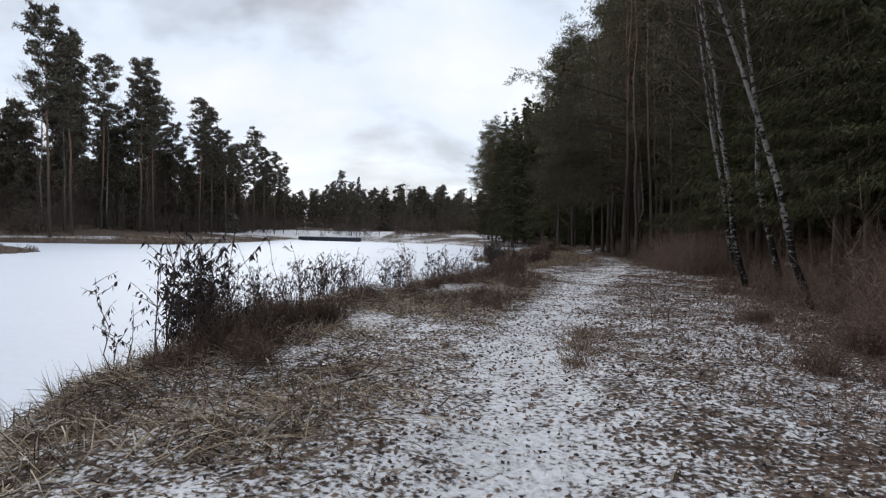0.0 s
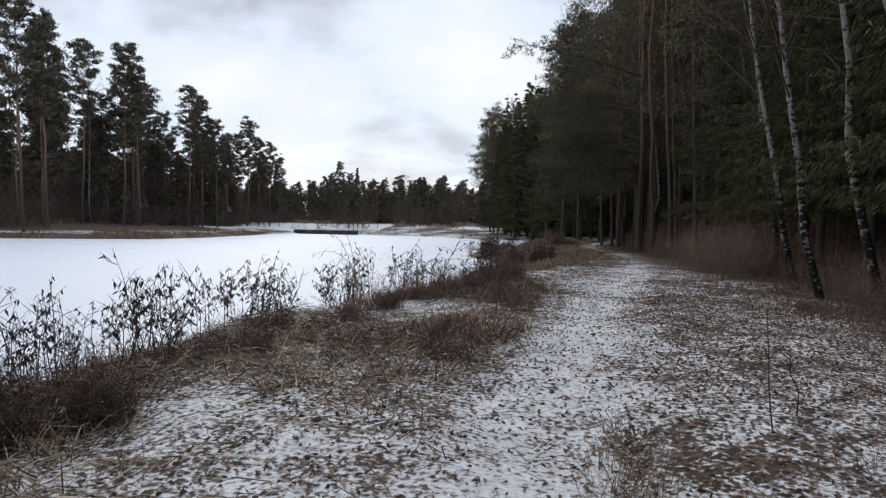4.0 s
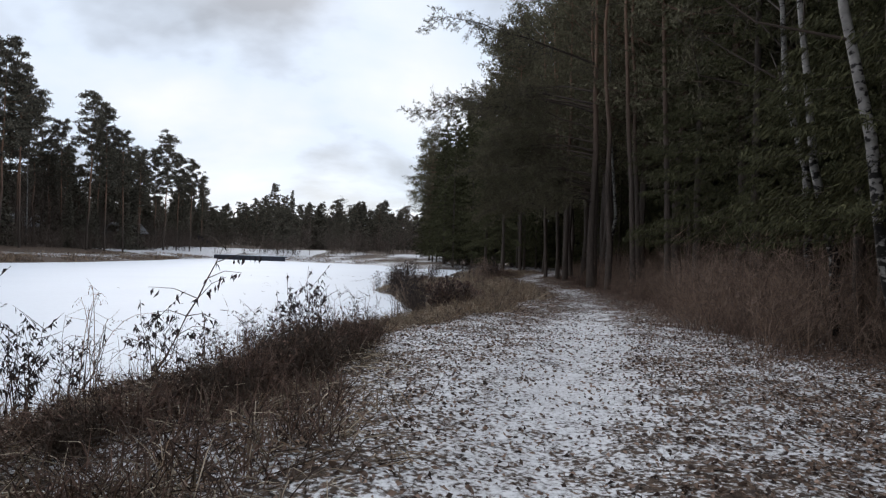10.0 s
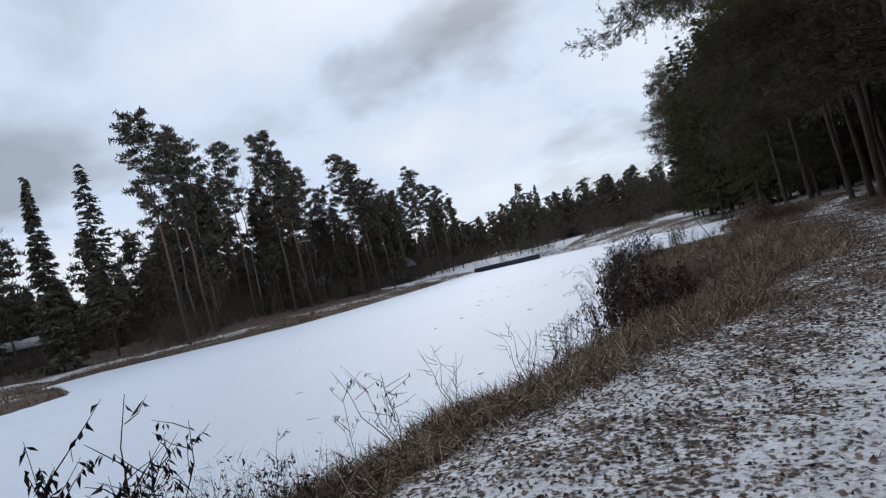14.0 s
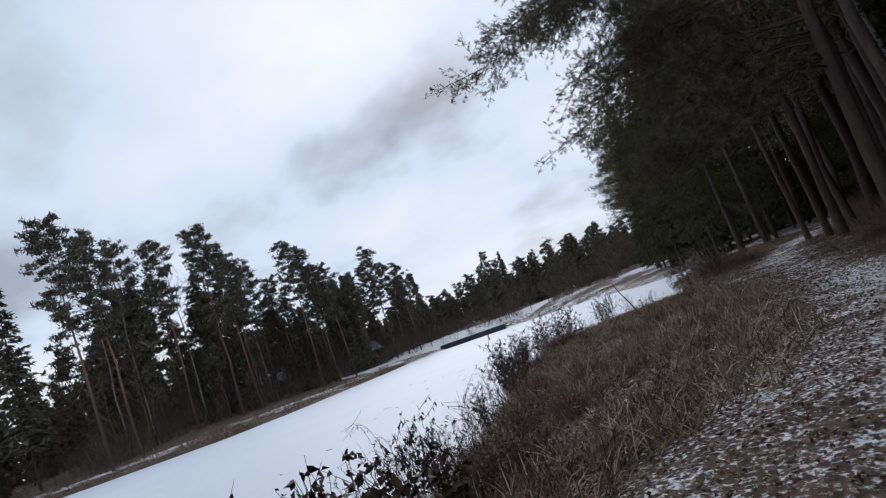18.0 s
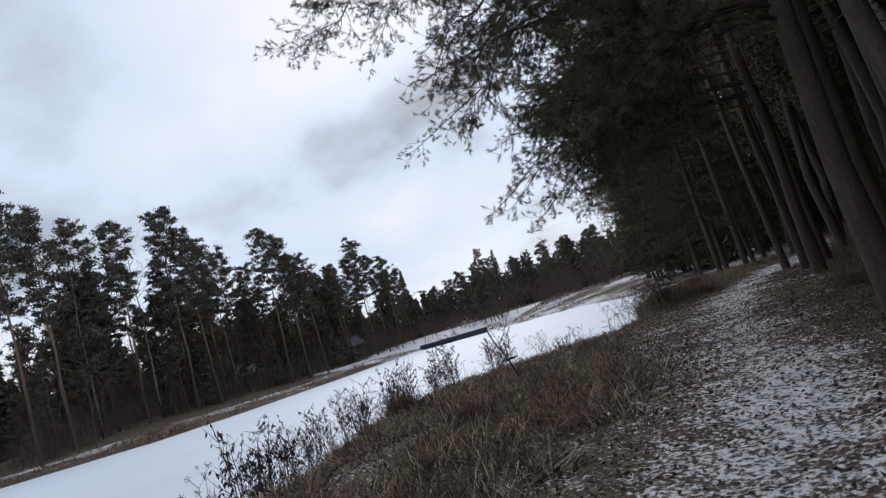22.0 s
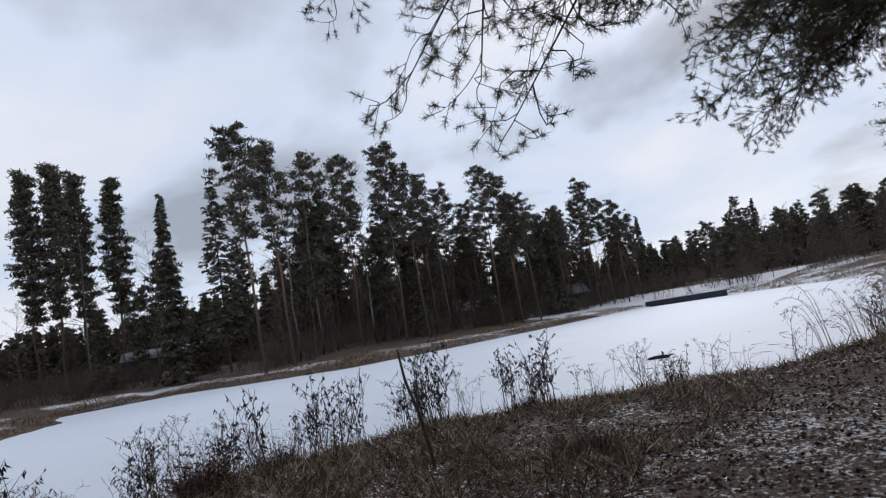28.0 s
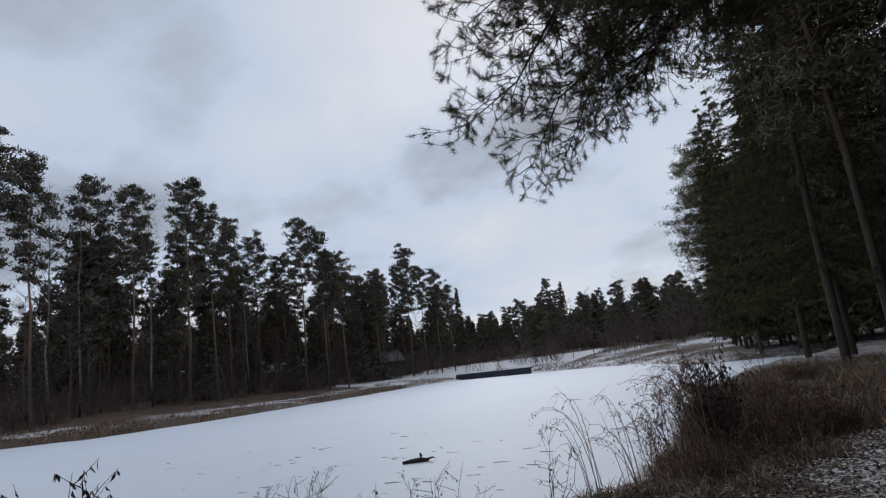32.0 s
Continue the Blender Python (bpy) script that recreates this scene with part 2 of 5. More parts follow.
GROUND = ground_surface()
ICE = surface("snow_on_ice", (0.615, 0.66, 0.73), (0.705, 0.75, 0.82), 0.16, 0.6, 0.10, 40.0, 0.3)
PINE_BARK, BIRCH_BARK = pine_bark(), birch_bark()
SPRUCE_BARK = surface("spruce_bark", (0.032, 0.026, 0.022), (0.115, 0.09, 0.075), 5.0, 0.9, 0.7, 5.0, stretch=(2, 2, 0.8))
GREY_TWIG = surface("grey_brown_twigs", (0.048, 0.037, 0.031), (0.15, 0.115, 0.093), 3.0, 0.9, 0, island=True, random_amount=0.4)
TWIG = surface("dark_twig_bark", (0.028, 0.021, 0.017), (0.085, 0.062, 0.05), 6.0, 0.85, 0.3, random_amount=0.3)
PINE_NEEDLE = surface("pine_needles", (0.066, 0.061, 0.040), (0.190, 0.172, 0.110), 2.0, 0.6, 0, island=True, random_amount=0.5)
SPRUCE_NEEDLE = surface("spruce_needles", (0.034, 0.035, 0.020), (0.108, 0.104, 0.055), 2.0, 0.6, 0, island=True, random_amount=0.5)
# far needles: distance haze put into the colour as a pale, greyish tone
FAR_NEEDLE = surface("hazed_needles", (0.060, 0.055, 0.045), (0.160, 0.145, 0.110), 1.0, 0.7, 0, island=True, random_amount=0.5)
for needle in (PINE_NEEDLE, SPRUCE_NEEDLE, FAR_NEEDLE):
    matt(needle)
DRY_GRASS = surface("dry_grass", (0.085, 0.062, 0.042), (0.56, 0.47, 0.35), 2.0, 0.8, 0, island=True, random_amount=0.75)
BROWN_GRASS = surface("brown_grass", (0.050, 0.035, 0.026), (0.31, 0.22, 0.15), 2.0, 0.8, 0, island=True, random_amount=0.7)
RUST_GRASS = surface("rusty_dead_stalks", (0.048, 0.032, 0.027), (0.22, 0.143, 0.108), 2.0, 0.8, 0, island=True, random_amount=0.6)
TANGLE = surface("dark_dead_stalks", (0.030, 0.021, 0.017), (0.125, 0.083, 0.062), 2.0, 0.85, 0, island=True, random_amount=0.7)
DEAD_LEAF = surface("fallen_leaf", (0.050, 0.034, 0.028), (0.265, 0.180, 0.135), 5.0, 0.7, 0, island=True, random_amount=0.7)
WEED_LEAF = surface("blackened_weed_leaf", (0.012, 0.009, 0.011), (0.042, 0.030, 0.030), 4.0, 0.7, 0, island=True, random_amount=0.5)
SHRUB_LEAF = surface("dark_shrub_leaf", (0.020, 0.012, 0.011), (0.105, 0.062, 0.050), 4.0, 0.7, 0, island=True, random_amount=0.6)
WEED_STEM = surface("weed_stem", (0.030, 0.020, 0.016), (0.11, 0.08, 0.058), 9.0, 0.8, 0)
RUST_TWIG = surface("red_brown_twig", (0.070, 0.048, 0.038), (0.29, 0.20, 0.15), 6.0, 0.85, 0, island=True, random_amount=0.5)
GREY_BOARD = surface("weathered_boards", (0.045, 0.042, 0.040), (0.12, 0.11, 0.10), 1.0, 0.8, 0.3, 8.0, stretch=(6, 6, 1))
GREY_ROOF = surface("snow_dusted_roof", (0.09, 0.09, 0.095), (0.36, 0.36, 0.38), 0.9, 0.7, 0.2)
WINDOW_GLASS = surface("dark_window_glass", (0.015, 0.018, 0.022), (0.04, 0.045, 0.05), 0.5, 0.08, 0)
DARK_WOOD = surface("dark_wet_wood", (0.012, 0.010, 0.010), (0.045, 0.036, 0.032), 4.0, 0.7, 0.5, 6.0, stretch=(1, 4, 4))
CONCRETE = surface("dark_wet_concrete", (0.012, 0.014, 0.022), (0.05, 0.052, 0.065), 1.2, 0.6, 0.3)


# ---- mesh helpers ----
class Geo:
    """Collects triangles, with arrays for the many small pieces."""

    def __init__(self):
        self.v, self.f, self.n = [], [], 0

    def add(self, verts, faces):
        verts, faces = np.asarray(verts, float).reshape(-1, 3), np.asarray(faces, int).reshape(-1, 3)
        self.v.append(verts)
        self.f.append(faces + self.n)
        self.n += len(verts)

    def tube(self, pts, radii, sides=5):
        pts, k = np.asarray(pts, float), len(pts)
        way = np.gradient(pts, axis=0)
        way /= np.linalg.norm(way, axis=1)[:, None] + 1e-9
        ref = np.where(np.abs(way[:, 2:3]) > 0.9, [[1.0, 0, 0]], [[0, 0, 1.0]])
        a = np.cross(way, ref)
        a /= np.linalg.norm(a, axis=1)[:, None] + 1e-9
        b = np.cross(way, a)
        ang = np.arange(sides) * 2 * math.pi / sides
        ring = a[:, None] * np.cos(ang)[None, :, None] + b[:, None] * np.sin(ang)[None, :, None]
        verts = (pts[:, None] + ring * np.asarray(radii, float)[:, None, None]).reshape(-1, 3)
        i, j = np.meshgrid(np.arange(k - 1), np.arange(sides), indexing="ij")
        p, q = i * sides + j, i * sides + (j + 1) % sides
        self.add(verts, np.concatenate([np.stack([p, q, q + sides], -1).reshape(-1, 3), np.stack([p, q + sides, p + sides], -1).reshape(-1, 3)]))

    def blades(self, root, way, length, width, bend=0.0):
        """Thin pointed blades; with a bend, each has a middle joint that sags."""
        root, way = np.asarray(root, float), np.asarray(way, float)
        m = len(root)
        way = way / (np.linalg.norm(way, axis=1)[:, None] + 1e-9)
        length, width = np.broadcast_to(length, m)[:, None], np.broadcast_to(width, m)[:, None]
        side = np.cross(way, RNG.normal(size=(m, 3)))
        side /= np.linalg.norm(side, axis=1)[:, None] + 1e-9
        if not np.any(bend):
            v = np.stack([root - side * width / 2, root + side * width / 2, root + way * length], 1)
            self.add(v.reshape(-1, 3), np.arange(3 * m).reshape(-1, 3))
            return
        down = np.array([[0, 0, -1.0]]) * length * np.broadcast_to(bend, m)[:, None]
        mid = root + way * length * 0.55 + down * 0.3
        tip = root + way * length + down
        v = np.stack([root - side * width / 2, root + side * width / 2, mid - side * width * 0.4, mid + side * width * 0.4, tip], 1)
        k = (np.arange(m) * 5)[:, None]
        self.add(v.reshape(-1, 3), np.concatenate([k + [[0, 1, 3]], k + [[0, 3, 2]], k + [[2, 3, 4]]]))

    def leaves(self, root, way, length, width, fold=0.2):
        """Small folded leaves of two halves, each with a midrib."""
        root, way = np.asarray(root, float), np.asarray(way, float)
        m = len(root)
        way = way / (np.linalg.norm(way, axis=1)[:, None] + 1e-9)
        length, width = np.broadcast_to(length, m)[:, None], np.broadcast_to(width, m)[:, None]
        side = np.cross(way, RNG.normal(size=(m, 3)))
        side /= np.linalg.norm(side, axis=1)[:, None] + 1e-9
        up = np.cross(side, way)
        mid = root + way * length * 0.45
        v = np.stack([root, mid + side * width / 2 + up * width * fold, root + way * length + up * width * fold * RNG.normal(size=(m, 1)), mid - side * width / 2 + up * width * fold], 1)
        k = (np.arange(m) * 4)[:, None]
        self.add(v.reshape(-1, 3), np.concatenate([k + [[0, 1, 2]], k + [[0, 2, 3]]]))

    def mesh(self, name, material, smooth=False):
        me = bpy.data.meshes.new(name)
        v, f = np.concatenate(self.v), np.concatenate(self.f)
        me.vertices.add(len(v))
        me.vertices.foreach_set("co", v.astype(np.float32).ravel())
        me.loops.add(len(f) * 3)
        me.loops.foreach_set("vertex_index", f.astype(np.int32).ravel())
        me.polygons.add(len(f))
        me.polygons.foreach_set("loop_start", np.arange(0, len(f) * 3, 3, dtype=np.int32))
        me.polygons.foreach_set("loop_total", np.full(len(f), 3, dtype=np.int32))
        me.update(calc_edges=True)
        if smooth:
            me.polygons.foreach_set("use_smooth", np.ones(len(f), dtype=bool))
        me.materials.append(material)
        return me


RNG = np.random.default_rng(7)


def part(name, geo, material, parent, label="", smooth=False):
    ob = new(name, geo.mesh(name, material, smooth))
    ob.parent = parent
    if label:
        tagged(ob, label)
    return ob


def unit(v):
    v = np.asarray(v, float)
    return v / (np.linalg.norm(v) + 1e-9)


# ---- the lie of the land ----
SHORE = np.array([(-7, -40), (-4.2, 0), (-4.1, 4), (-4.4, 6.5), (-4.3, 12), (-3.9, 14.2), (-2.8, 16.8), (-1.8, 19), (-0.9, 21.2), (-0.3, 23), (0.0, 24.8), (0.6, 26.4), (1.3, 28), (2.0, 30), (1.9, 33), (1.2, 36), (0.8, 39.5),
                  (0.0, 42), (-0.8, 44.4), (-0.2, 46.6), (1.5, 48.6), (3.5, 50.2), (4.9, 52.6), (5.0, 57), (4, 66), (4.5, 78), (8, 88), (9, 96), (0, 96),
                  (-8, 115), (-26, 127), (-41, 132), (-42, 118), (-39, 103), (-37, 80), (-38, 71), (-50, 66), (-66, 62), (-66, 53), (-44, 49.5), (-33, 43), (-29, 24), (-30, 5), (-38, -40)], float)
TRAIL = np.array([(-0.4, -12), (0, 0), (0.5, 6.2), (1.3, 10.7), (2.2, 14.5), (3.4, 18.5), (4.7, 23), (6.1, 28), (7.3, 33), (7.9, 38), (7.7, 43), (7.8, 48), (8.5, 53), (10.0, 58), (12.4, 64), (15, 74), (17, 84), (20, 100)], float)
EDGE = np.array([(5.5, -12), (5.2, 6), (7.5, 14), (9.2, 20), (10.0, 27), (10.2, 33), (10.4, 38), (11.0, 44), (12.5, 52), (14.5, 62), (16, 80), (20, 104)], float)
GRASS_EDGE = np.array([(-0.9, -12), (-0.7, 0), (-0.6, 3), (-0.2, 8), (0.5, 10.5), (1.2, 13), (1.8, 17), (1.8, 18.6), (1.45, 20.6), (1.1, 22.6), (1.6, 24.2), (2.9, 26.4), (4.1, 28), (5.1, 31), (5.9, 34), (6.4, 38), (6.4, 42), (5.6, 45), (5.2, 47), (5.6, 49.5), (7.0, 52.4), (7.9, 54.5), (9.0, 60), (11, 66), (13.5, 76), (17, 100)], float)
ICE_LEVEL = -0.58


def along(line, y):
    return np.interp(y, line[:, 1], line[:, 0])


def pond_depth(x, y):
    """Distance into the pond; negative on land."""
    x, y = np.asarray(x, float), np.asarray(y, float)
    best, inside = np.full(x.shape, 1e9), np.zeros(x.shape, bool)
    for (ax, ay), (bx, by) in zip(SHORE, np.roll(SHORE, -1, 0)):
        dx, dy = bx - ax, by - ay
        k = np.clip(((x - ax) * dx + (y - ay) * dy) / (dx * dx + dy * dy), 0, 1)
        best = np.minimum(best, np.hypot(x - ax - k * dx, y - ay - k * dy))
        cross = (ay > y) != (by > y)
        inside ^= cross & (x < (bx - ax) * (y - ay) / (by - ay + 1e-12) + ax)
    return np.where(inside, best, -best)


def ripple(x, y, s):
    return np.sin(x * 1.7 * s + 1.3 * np.sin(y * 0.9 * s)) * np.cos(y * 1.3 * s + np.sin(x * 1.1 * s))


def height(x, y):
    x, y = np.asarray(x, float), np.asarray(y, float)
    d = -pond_depth(x, y) + 0.25 * ripple(x, y, 1.1) + 0.15 * ripple(y, x, 2.9)
    near = x > along(np.array([(-14, -40), (-14, 60), (-8, 96), (4, 97), (4.1, 400)], float), y)
    slope = np.interp(d, [-3, 0, 0.5, 1.6, 3.0], [-1.3, ICE_LEVEL, -0.33, -0.06, 0.0])
    far_slope = np.interp(d, [-3, 0, 1.0, 4.0, 12, 28, 90], [-1.3, ICE_LEVEL, -0.3, -0.05, 0.5, 1.7, 3.0])
    z = np.where(near, slope, far_slope)
    wood = np.clip((x - along(EDGE, y)) / 3.0, 0, 1) * near
    z = z + 0.12 * wood + 0.05 * ripple(x, y, 0.8) * np.clip(d, 0, 1) + 0.02 * ripple(y, x, 3.1) * np.clip(d, 0, 1)
    trail = np.exp(-((x - along(TRAIL, y)) / 0.55) ** 2)
    return z - 0.035 * trail * np.clip(d, 0, 1)


def spaced(lo, hi, core_lo, core_hi, step, grow):
    mid = list(np.arange(core_lo, core_hi, step))
    out, s, p = [], step, core_hi
    while p < hi:
        out.append(p)
        s *= grow
        p += s
    down, s, p = [], step, core_lo - step
    while p > lo:
        down.append(p)
        s *= grow
        p -= s
    return np.array([lo, *down[::-1], *mid, *out, hi])


def build_ground():
    xs = spaced(-900, 900, -7, 15, 0.25, 1.07)
    ys = spaced(-700, 1200, -4, 58, 0.3, 1.07)
    gx, gy = np.meshgrid(xs, ys)
    gz = height(gx, gy)
    w, h = len(xs), len(ys)
    i, j = np.meshgrid(np.arange(h - 1), np.arange(w - 1), indexing="ij")
    p = (i * w + j).ravel()
    geo = Geo()
    geo.add(np.stack([gx, gy, gz], -1).reshape(-1, 3), np.concatenate([np.stack([p, p + 1, p + w + 1], -1), np.stack([p, p + w + 1, p + w], -1)]))
    me = geo.mesh("ground", GROUND, True)
    d = -pond_depth(gx, gy)
    off = gx - along(TRAIL, gy)
    near = (gx > -8) & (gy < 105)
    trail = np.exp(-(off / 0.75) ** 2)
    open_side = np.clip(1 - (gx - along(EDGE, gy) + 2.0) / 2.5, 0, 1)
    bank = np.clip((along(GRASS_EDGE, gy) - gx + 0.2) / 0.9, 0, 1)
    # later thins the snow, painting in the wood's shade on that stretch
    later = np.clip((gy - 23) / 4, 0, 1) * np.clip((60 - gy) / 6, 0, 1)
    snowy = 0.155 - 0.075 * later + 0.30 * open_side - (-0.05 + 0.07 * np.clip((gy - 8) / 3, 0, 1)) * bank + (0.15 - 0.02 * later) * trail + 0.07 * np.exp(-((gy - 23.5) / 4) ** 2) + 0.13 * np.clip((gy - 46) / 5, 0, 1) * trail
    far = 0.26 + 0.14 * ripple(gx, gy, 0.12)
    far = np.where(np.abs(d - 5.5 - ripple(gx, gy, 0.2)) < 2.0, far + 0.34, far)
    far = np.where(d > 9, 0.20 + 0.15 * ripple(gx, gy, 0.2), far)
    far = np.where((gy > 118) & (gx < -24) & (gx > -60) & (d < 30), 0.85, far)
    far = np.where((gy > 100) & (gx >= -24) & (gx < 6) & (d < 26), 0.42 + 0.3 * ripple(gx, gy, 0.2), far)
    snowy = np.where(near, snowy, far)
    att = me.attributes.new("snowy", "FLOAT", "POINT")
    att.data.foreach_set("value", snowy.astype(np.float32).ravel())
    return tagged(new("ground", me), "snow-dusted earth with leaf litter and a trodden path", "ground", kind="structure")


build_ground()


def build_ice():
    geo = Geo()
    xs, ys = np.linspace(-60, 14, 75), np.linspace(-45, 140, 120)
    gx, gy = np.meshgrid(xs, ys)
    gz = ICE_LEVEL + 0.008 * ripple(gx, gy, 0.5)
    w, h = len(xs), len(ys)
    i, j = np.meshgrid(np.arange(h - 1), np.arange(w - 1), indexing="ij")
    p = (i * w + j).ravel()
    geo.add(np.stack([gx, gy, gz], -1).reshape(-1, 3), np.concatenate([np.stack([p, p + 1, p + w + 1], -1), np.stack([p, p + w + 1, p + w], -1)]))
    tagged(new("water", geo.mesh("water", ICE, True)), "frozen pond under a smooth sheet of fresh snow", "frozen pond", kind="structure")


build_ice()


# ---- trees ----
def bent(base, top, wobble, k, rng):
    t = np.linspace(0, 1, k)[:, None]
    p = np.asarray(base, float) * (1 - t) + np.asarray(top, float) * t
    off = rng.normal(size=(k, 3)) * wobble
    off[0] = off[-1] = 0
    return p + off * [1, 1, 0.2]


def far_pine(h, crown, spread, seed, needle, clumps=1.0, tuft=(0.5, 0.17), full=1.0, girth=0.0088, name="pine_tree", label="tall Scots pine with a bare orange-brown stem and dark lumpy crown"):
    """A tall pine: bare stem, limbs in the upper part, needle clumps at the limb ends."""
    rng = np.random.default_rng(seed)
    root = tagged(new(name), label, "pine tree")
    stem = Geo()
    line = bent((0, 0, -0.4), (rng.normal() * 0.5, rng.normal() * 0.5, h), 0.12, 8, rng)
    stem.tube(line, np.linspace(1, 0.12, 8) * h * girth, 8)
    part("trunk", stem, PINE_BARK, root, smooth=True)
    limbs, green = Geo(), Geo()
    z0, count = h * (1 - crown), int(34 * clumps * crown / 0.45)
    for i in range(count):
        u = (i + rng.random()) / count
        z = z0 + (h - z0) * u ** 0.9
        start = np.array([np.interp(z, line[:, 2], line[:, 0]), np.interp(z, line[:, 2], line[:, 1]), z])
        a = i * 2.4 + rng.normal() * 0.5
        reach = spread * (0.45 + 0.55 * math.sin(math.pi * min(1, u * 0.85 + 0.18))) * rng.uniform(0.55, 1.15)
        if u < 0.12:
            reach *= rng.uniform(0.4, 1.0)
        rise = reach * (0.05 + 0.75 * u) + rng.normal() * 0.2
        end = start + [math.cos(a) * reach, math.sin(a) * reach, rise]
        mid = (start + end) / 2 + [0, 0, -0.12 * reach]
        limbs.tube([start, mid, end], np.array([1, 0.6, 0.2]) * (0.016 + 0.012 * reach), 3)
        for k in range(int(5 + 1.6 * reach)):
            s = 0.3 + 0.75 * rng.random() ** 0.7
            c = start + (end - start) * s + rng.normal(size=3) * [0.42, 0.42, 0.24] * (0.5 + 0.2 * reach)
            m = int(rng.integers(17, 26) * full)
            way = rng.normal(size=(m, 3)) + [0, 0, 0.55]
            green.blades(c + rng.normal(size=(m, 3)) * [0.27, 0.27, 0.13], way, rng.uniform(0.7, 1.3, m) * tuft[0], tuft[1])
    for i in range(int(rng.integers(3, 8))):
        z = rng.uniform(0.12, max(0.2, 1 - crown)) * h
        a, r = rng.uniform(0, 6.3), rng.uniform(0.4, 1.5)
        s = np.array([np.interp(z, line[:, 2], line[:, 0]), np.interp(z, line[:, 2], line[:, 1]), z])
        limbs.tube([s, s + [math.cos(a) * r, math.sin(a) * r, -0.1 * r]], [0.025, 0.006], 3)
    tagged(part("limbwork", limbs, PINE_BARK, root), kind="stuff")
    tagged(part("crown", green, needle, root), kind="stuff")
    return root


def spruce(h, spread, seed, low=0.06, needle=None, per=15, tuft=(0.42, 0.10), hang=0.35, name="spruce_tree", label="dark green spruce with drooping boughs"):
    rng = np.random.default_rng(seed)
    root = tagged(new(name), label, "spruce tree")
    stem, limbs, green = Geo(), Geo(), Geo()
    stem.tube(bent((0, 0, -0.4), (0, 0, h), 0.03, 6, rng), np.linspace(1, 0.06, 6) * h * 0.0072, 8)
    z = h * low
    while z < h * 0.985:
        u = (z - h * low) / (h * (1 - low))
        reach = spread * (1 - u) ** 0.8 + 0.12
        n = int(rng.integers(5, 8)) if u < 0.9 else 4
        for i in range(n):
            a, r = rng.uniform(0, 6.283), reach * rng.uniform(0.6, 1.15)
            d = np.array([math.cos(a), math.sin(a), 0])
            s = np.array([0, 0, z + rng.normal() * 0.12])
            droop = r * (0.38 - 0.5 * u)
            pts = [s, s + d * r * 0.55 + [0, 0, -droop * 0.75], s + d * r + [0, 0, -droop * 0.85]]
            limbs.blades(np.array(pts[:2]), np.array([pts[1] - pts[0], pts[2] - pts[1]]), [np.linalg.norm(pts[1] - pts[0]) * 1.1, np.linalg.norm(pts[2] - pts[1])], 0.012 + 0.006 * r)
            m = int(per * (0.35 + r / spread)) + 4
            k = rng.random(m) ** 0.7
            c = np.where(k[:, None] < 0.55, pts[0] + (pts[1] - pts[0]) * k[:, None] / 0.55, pts[1] + (pts[2] - pts[1]) * (k[:, None] - 0.55) / 0.45)
            side = np.cross(d, [0, 0, 1.0])
            way = d * rng.uniform(0.2, 1.0, (m, 1)) + side * rng.normal(size=(m, 1)) * 0.9 + [0, 0, -hang] + rng.normal(size=(m, 3)) * 0.25
            green.blades(c + rng.normal(size=(m, 3)) * 0.05, way, rng.uniform(0.6, 1.25, m) * tuft[0] * (0.6 + 0.4 * (1 - u)), tuft[1] * 1.15)
        z += rng.uniform(0.26, 0.48) * (0.75 + 0.02 * h)
    part("trunk", stem, SPRUCE_BARK, root, smooth=True)
    tagged(part("limbwork", limbs, SPRUCE_BARK, root), kind="stuff")
    tagged(part("crown", green, needle or SPRUCE_NEEDLE, root), kind="stuff")
    return root


def bare_birch(h, seed, lean=(0, 0), thick=0.0085, name="birch_tree", label="bare birch with white bark and dark marks", bark=None, twigs=26, fork=0.35, coarse=False, twig=None):
    rng = np.random.default_rng(seed)
    root = tagged(new(name), label, name.replace("_", " "))
    stem, fine = Geo(), Geo()
    top = np.array([lean[0] * h, lean[1] * h, h])
    line = bent((0, 0, -0.4), top, 0.10, 8, rng)
    line[1:-1, 2] = np.linspace(-0.4, h, 8)[1:-1]
    stem.tube(line, np.linspace(1, 0.1, 8) * h * thick, 9)
    for i in range(twigs):
        z = rng.uniform(fork, 0.99) * h
        s = np.array([np.interp(z, line[:, 2], line[:, 0]), np.interp(z, line[:, 2], line[:, 1]), z])
        a, r = rng.uniform(0, 6.283), (1.15 - z / h) * h * 0.22 + 0.5
        e = s + [math.cos(a) * r, math.sin(a) * r, r * rng.uniform(0.4, 1.2)]
        m = (s + e) / 2 + rng.normal(size=3) * 0.12 * r
        fine.tube([s, m, e], [0.008 + 0.008 * r, 0.006 + 0.004 * r, 0.003], 3)
        if coarse:
            p = m + (e - m) * rng.random((7, 1))
            fine.blades(p, rng.normal(size=(7, 3)) + [0, 0, 0.3], rng.uniform(0.3, 0.8, 7) * r * 0.7, 0.03)
            continue
        for k in range(7):
            p = m + (e - m) * rng.random()
            q = p + rng.normal(size=3) * [0.3, 0.3, 0.3] * r * 0.8 + [0, 0, 0.1]
            fine.tube([p, (p + q) / 2 + rng.normal(size=3) * 0.05, q + [0, 0, -0.1 * r]], [0.006, 0.004, 0.002], 3)
    part("trunk", stem, bark or BIRCH_BARK, root, smooth=True)
    tagged(part("twigwork", fine, twig or TWIG, root, "thin bare brown branches"), kind="stuff")
    return root


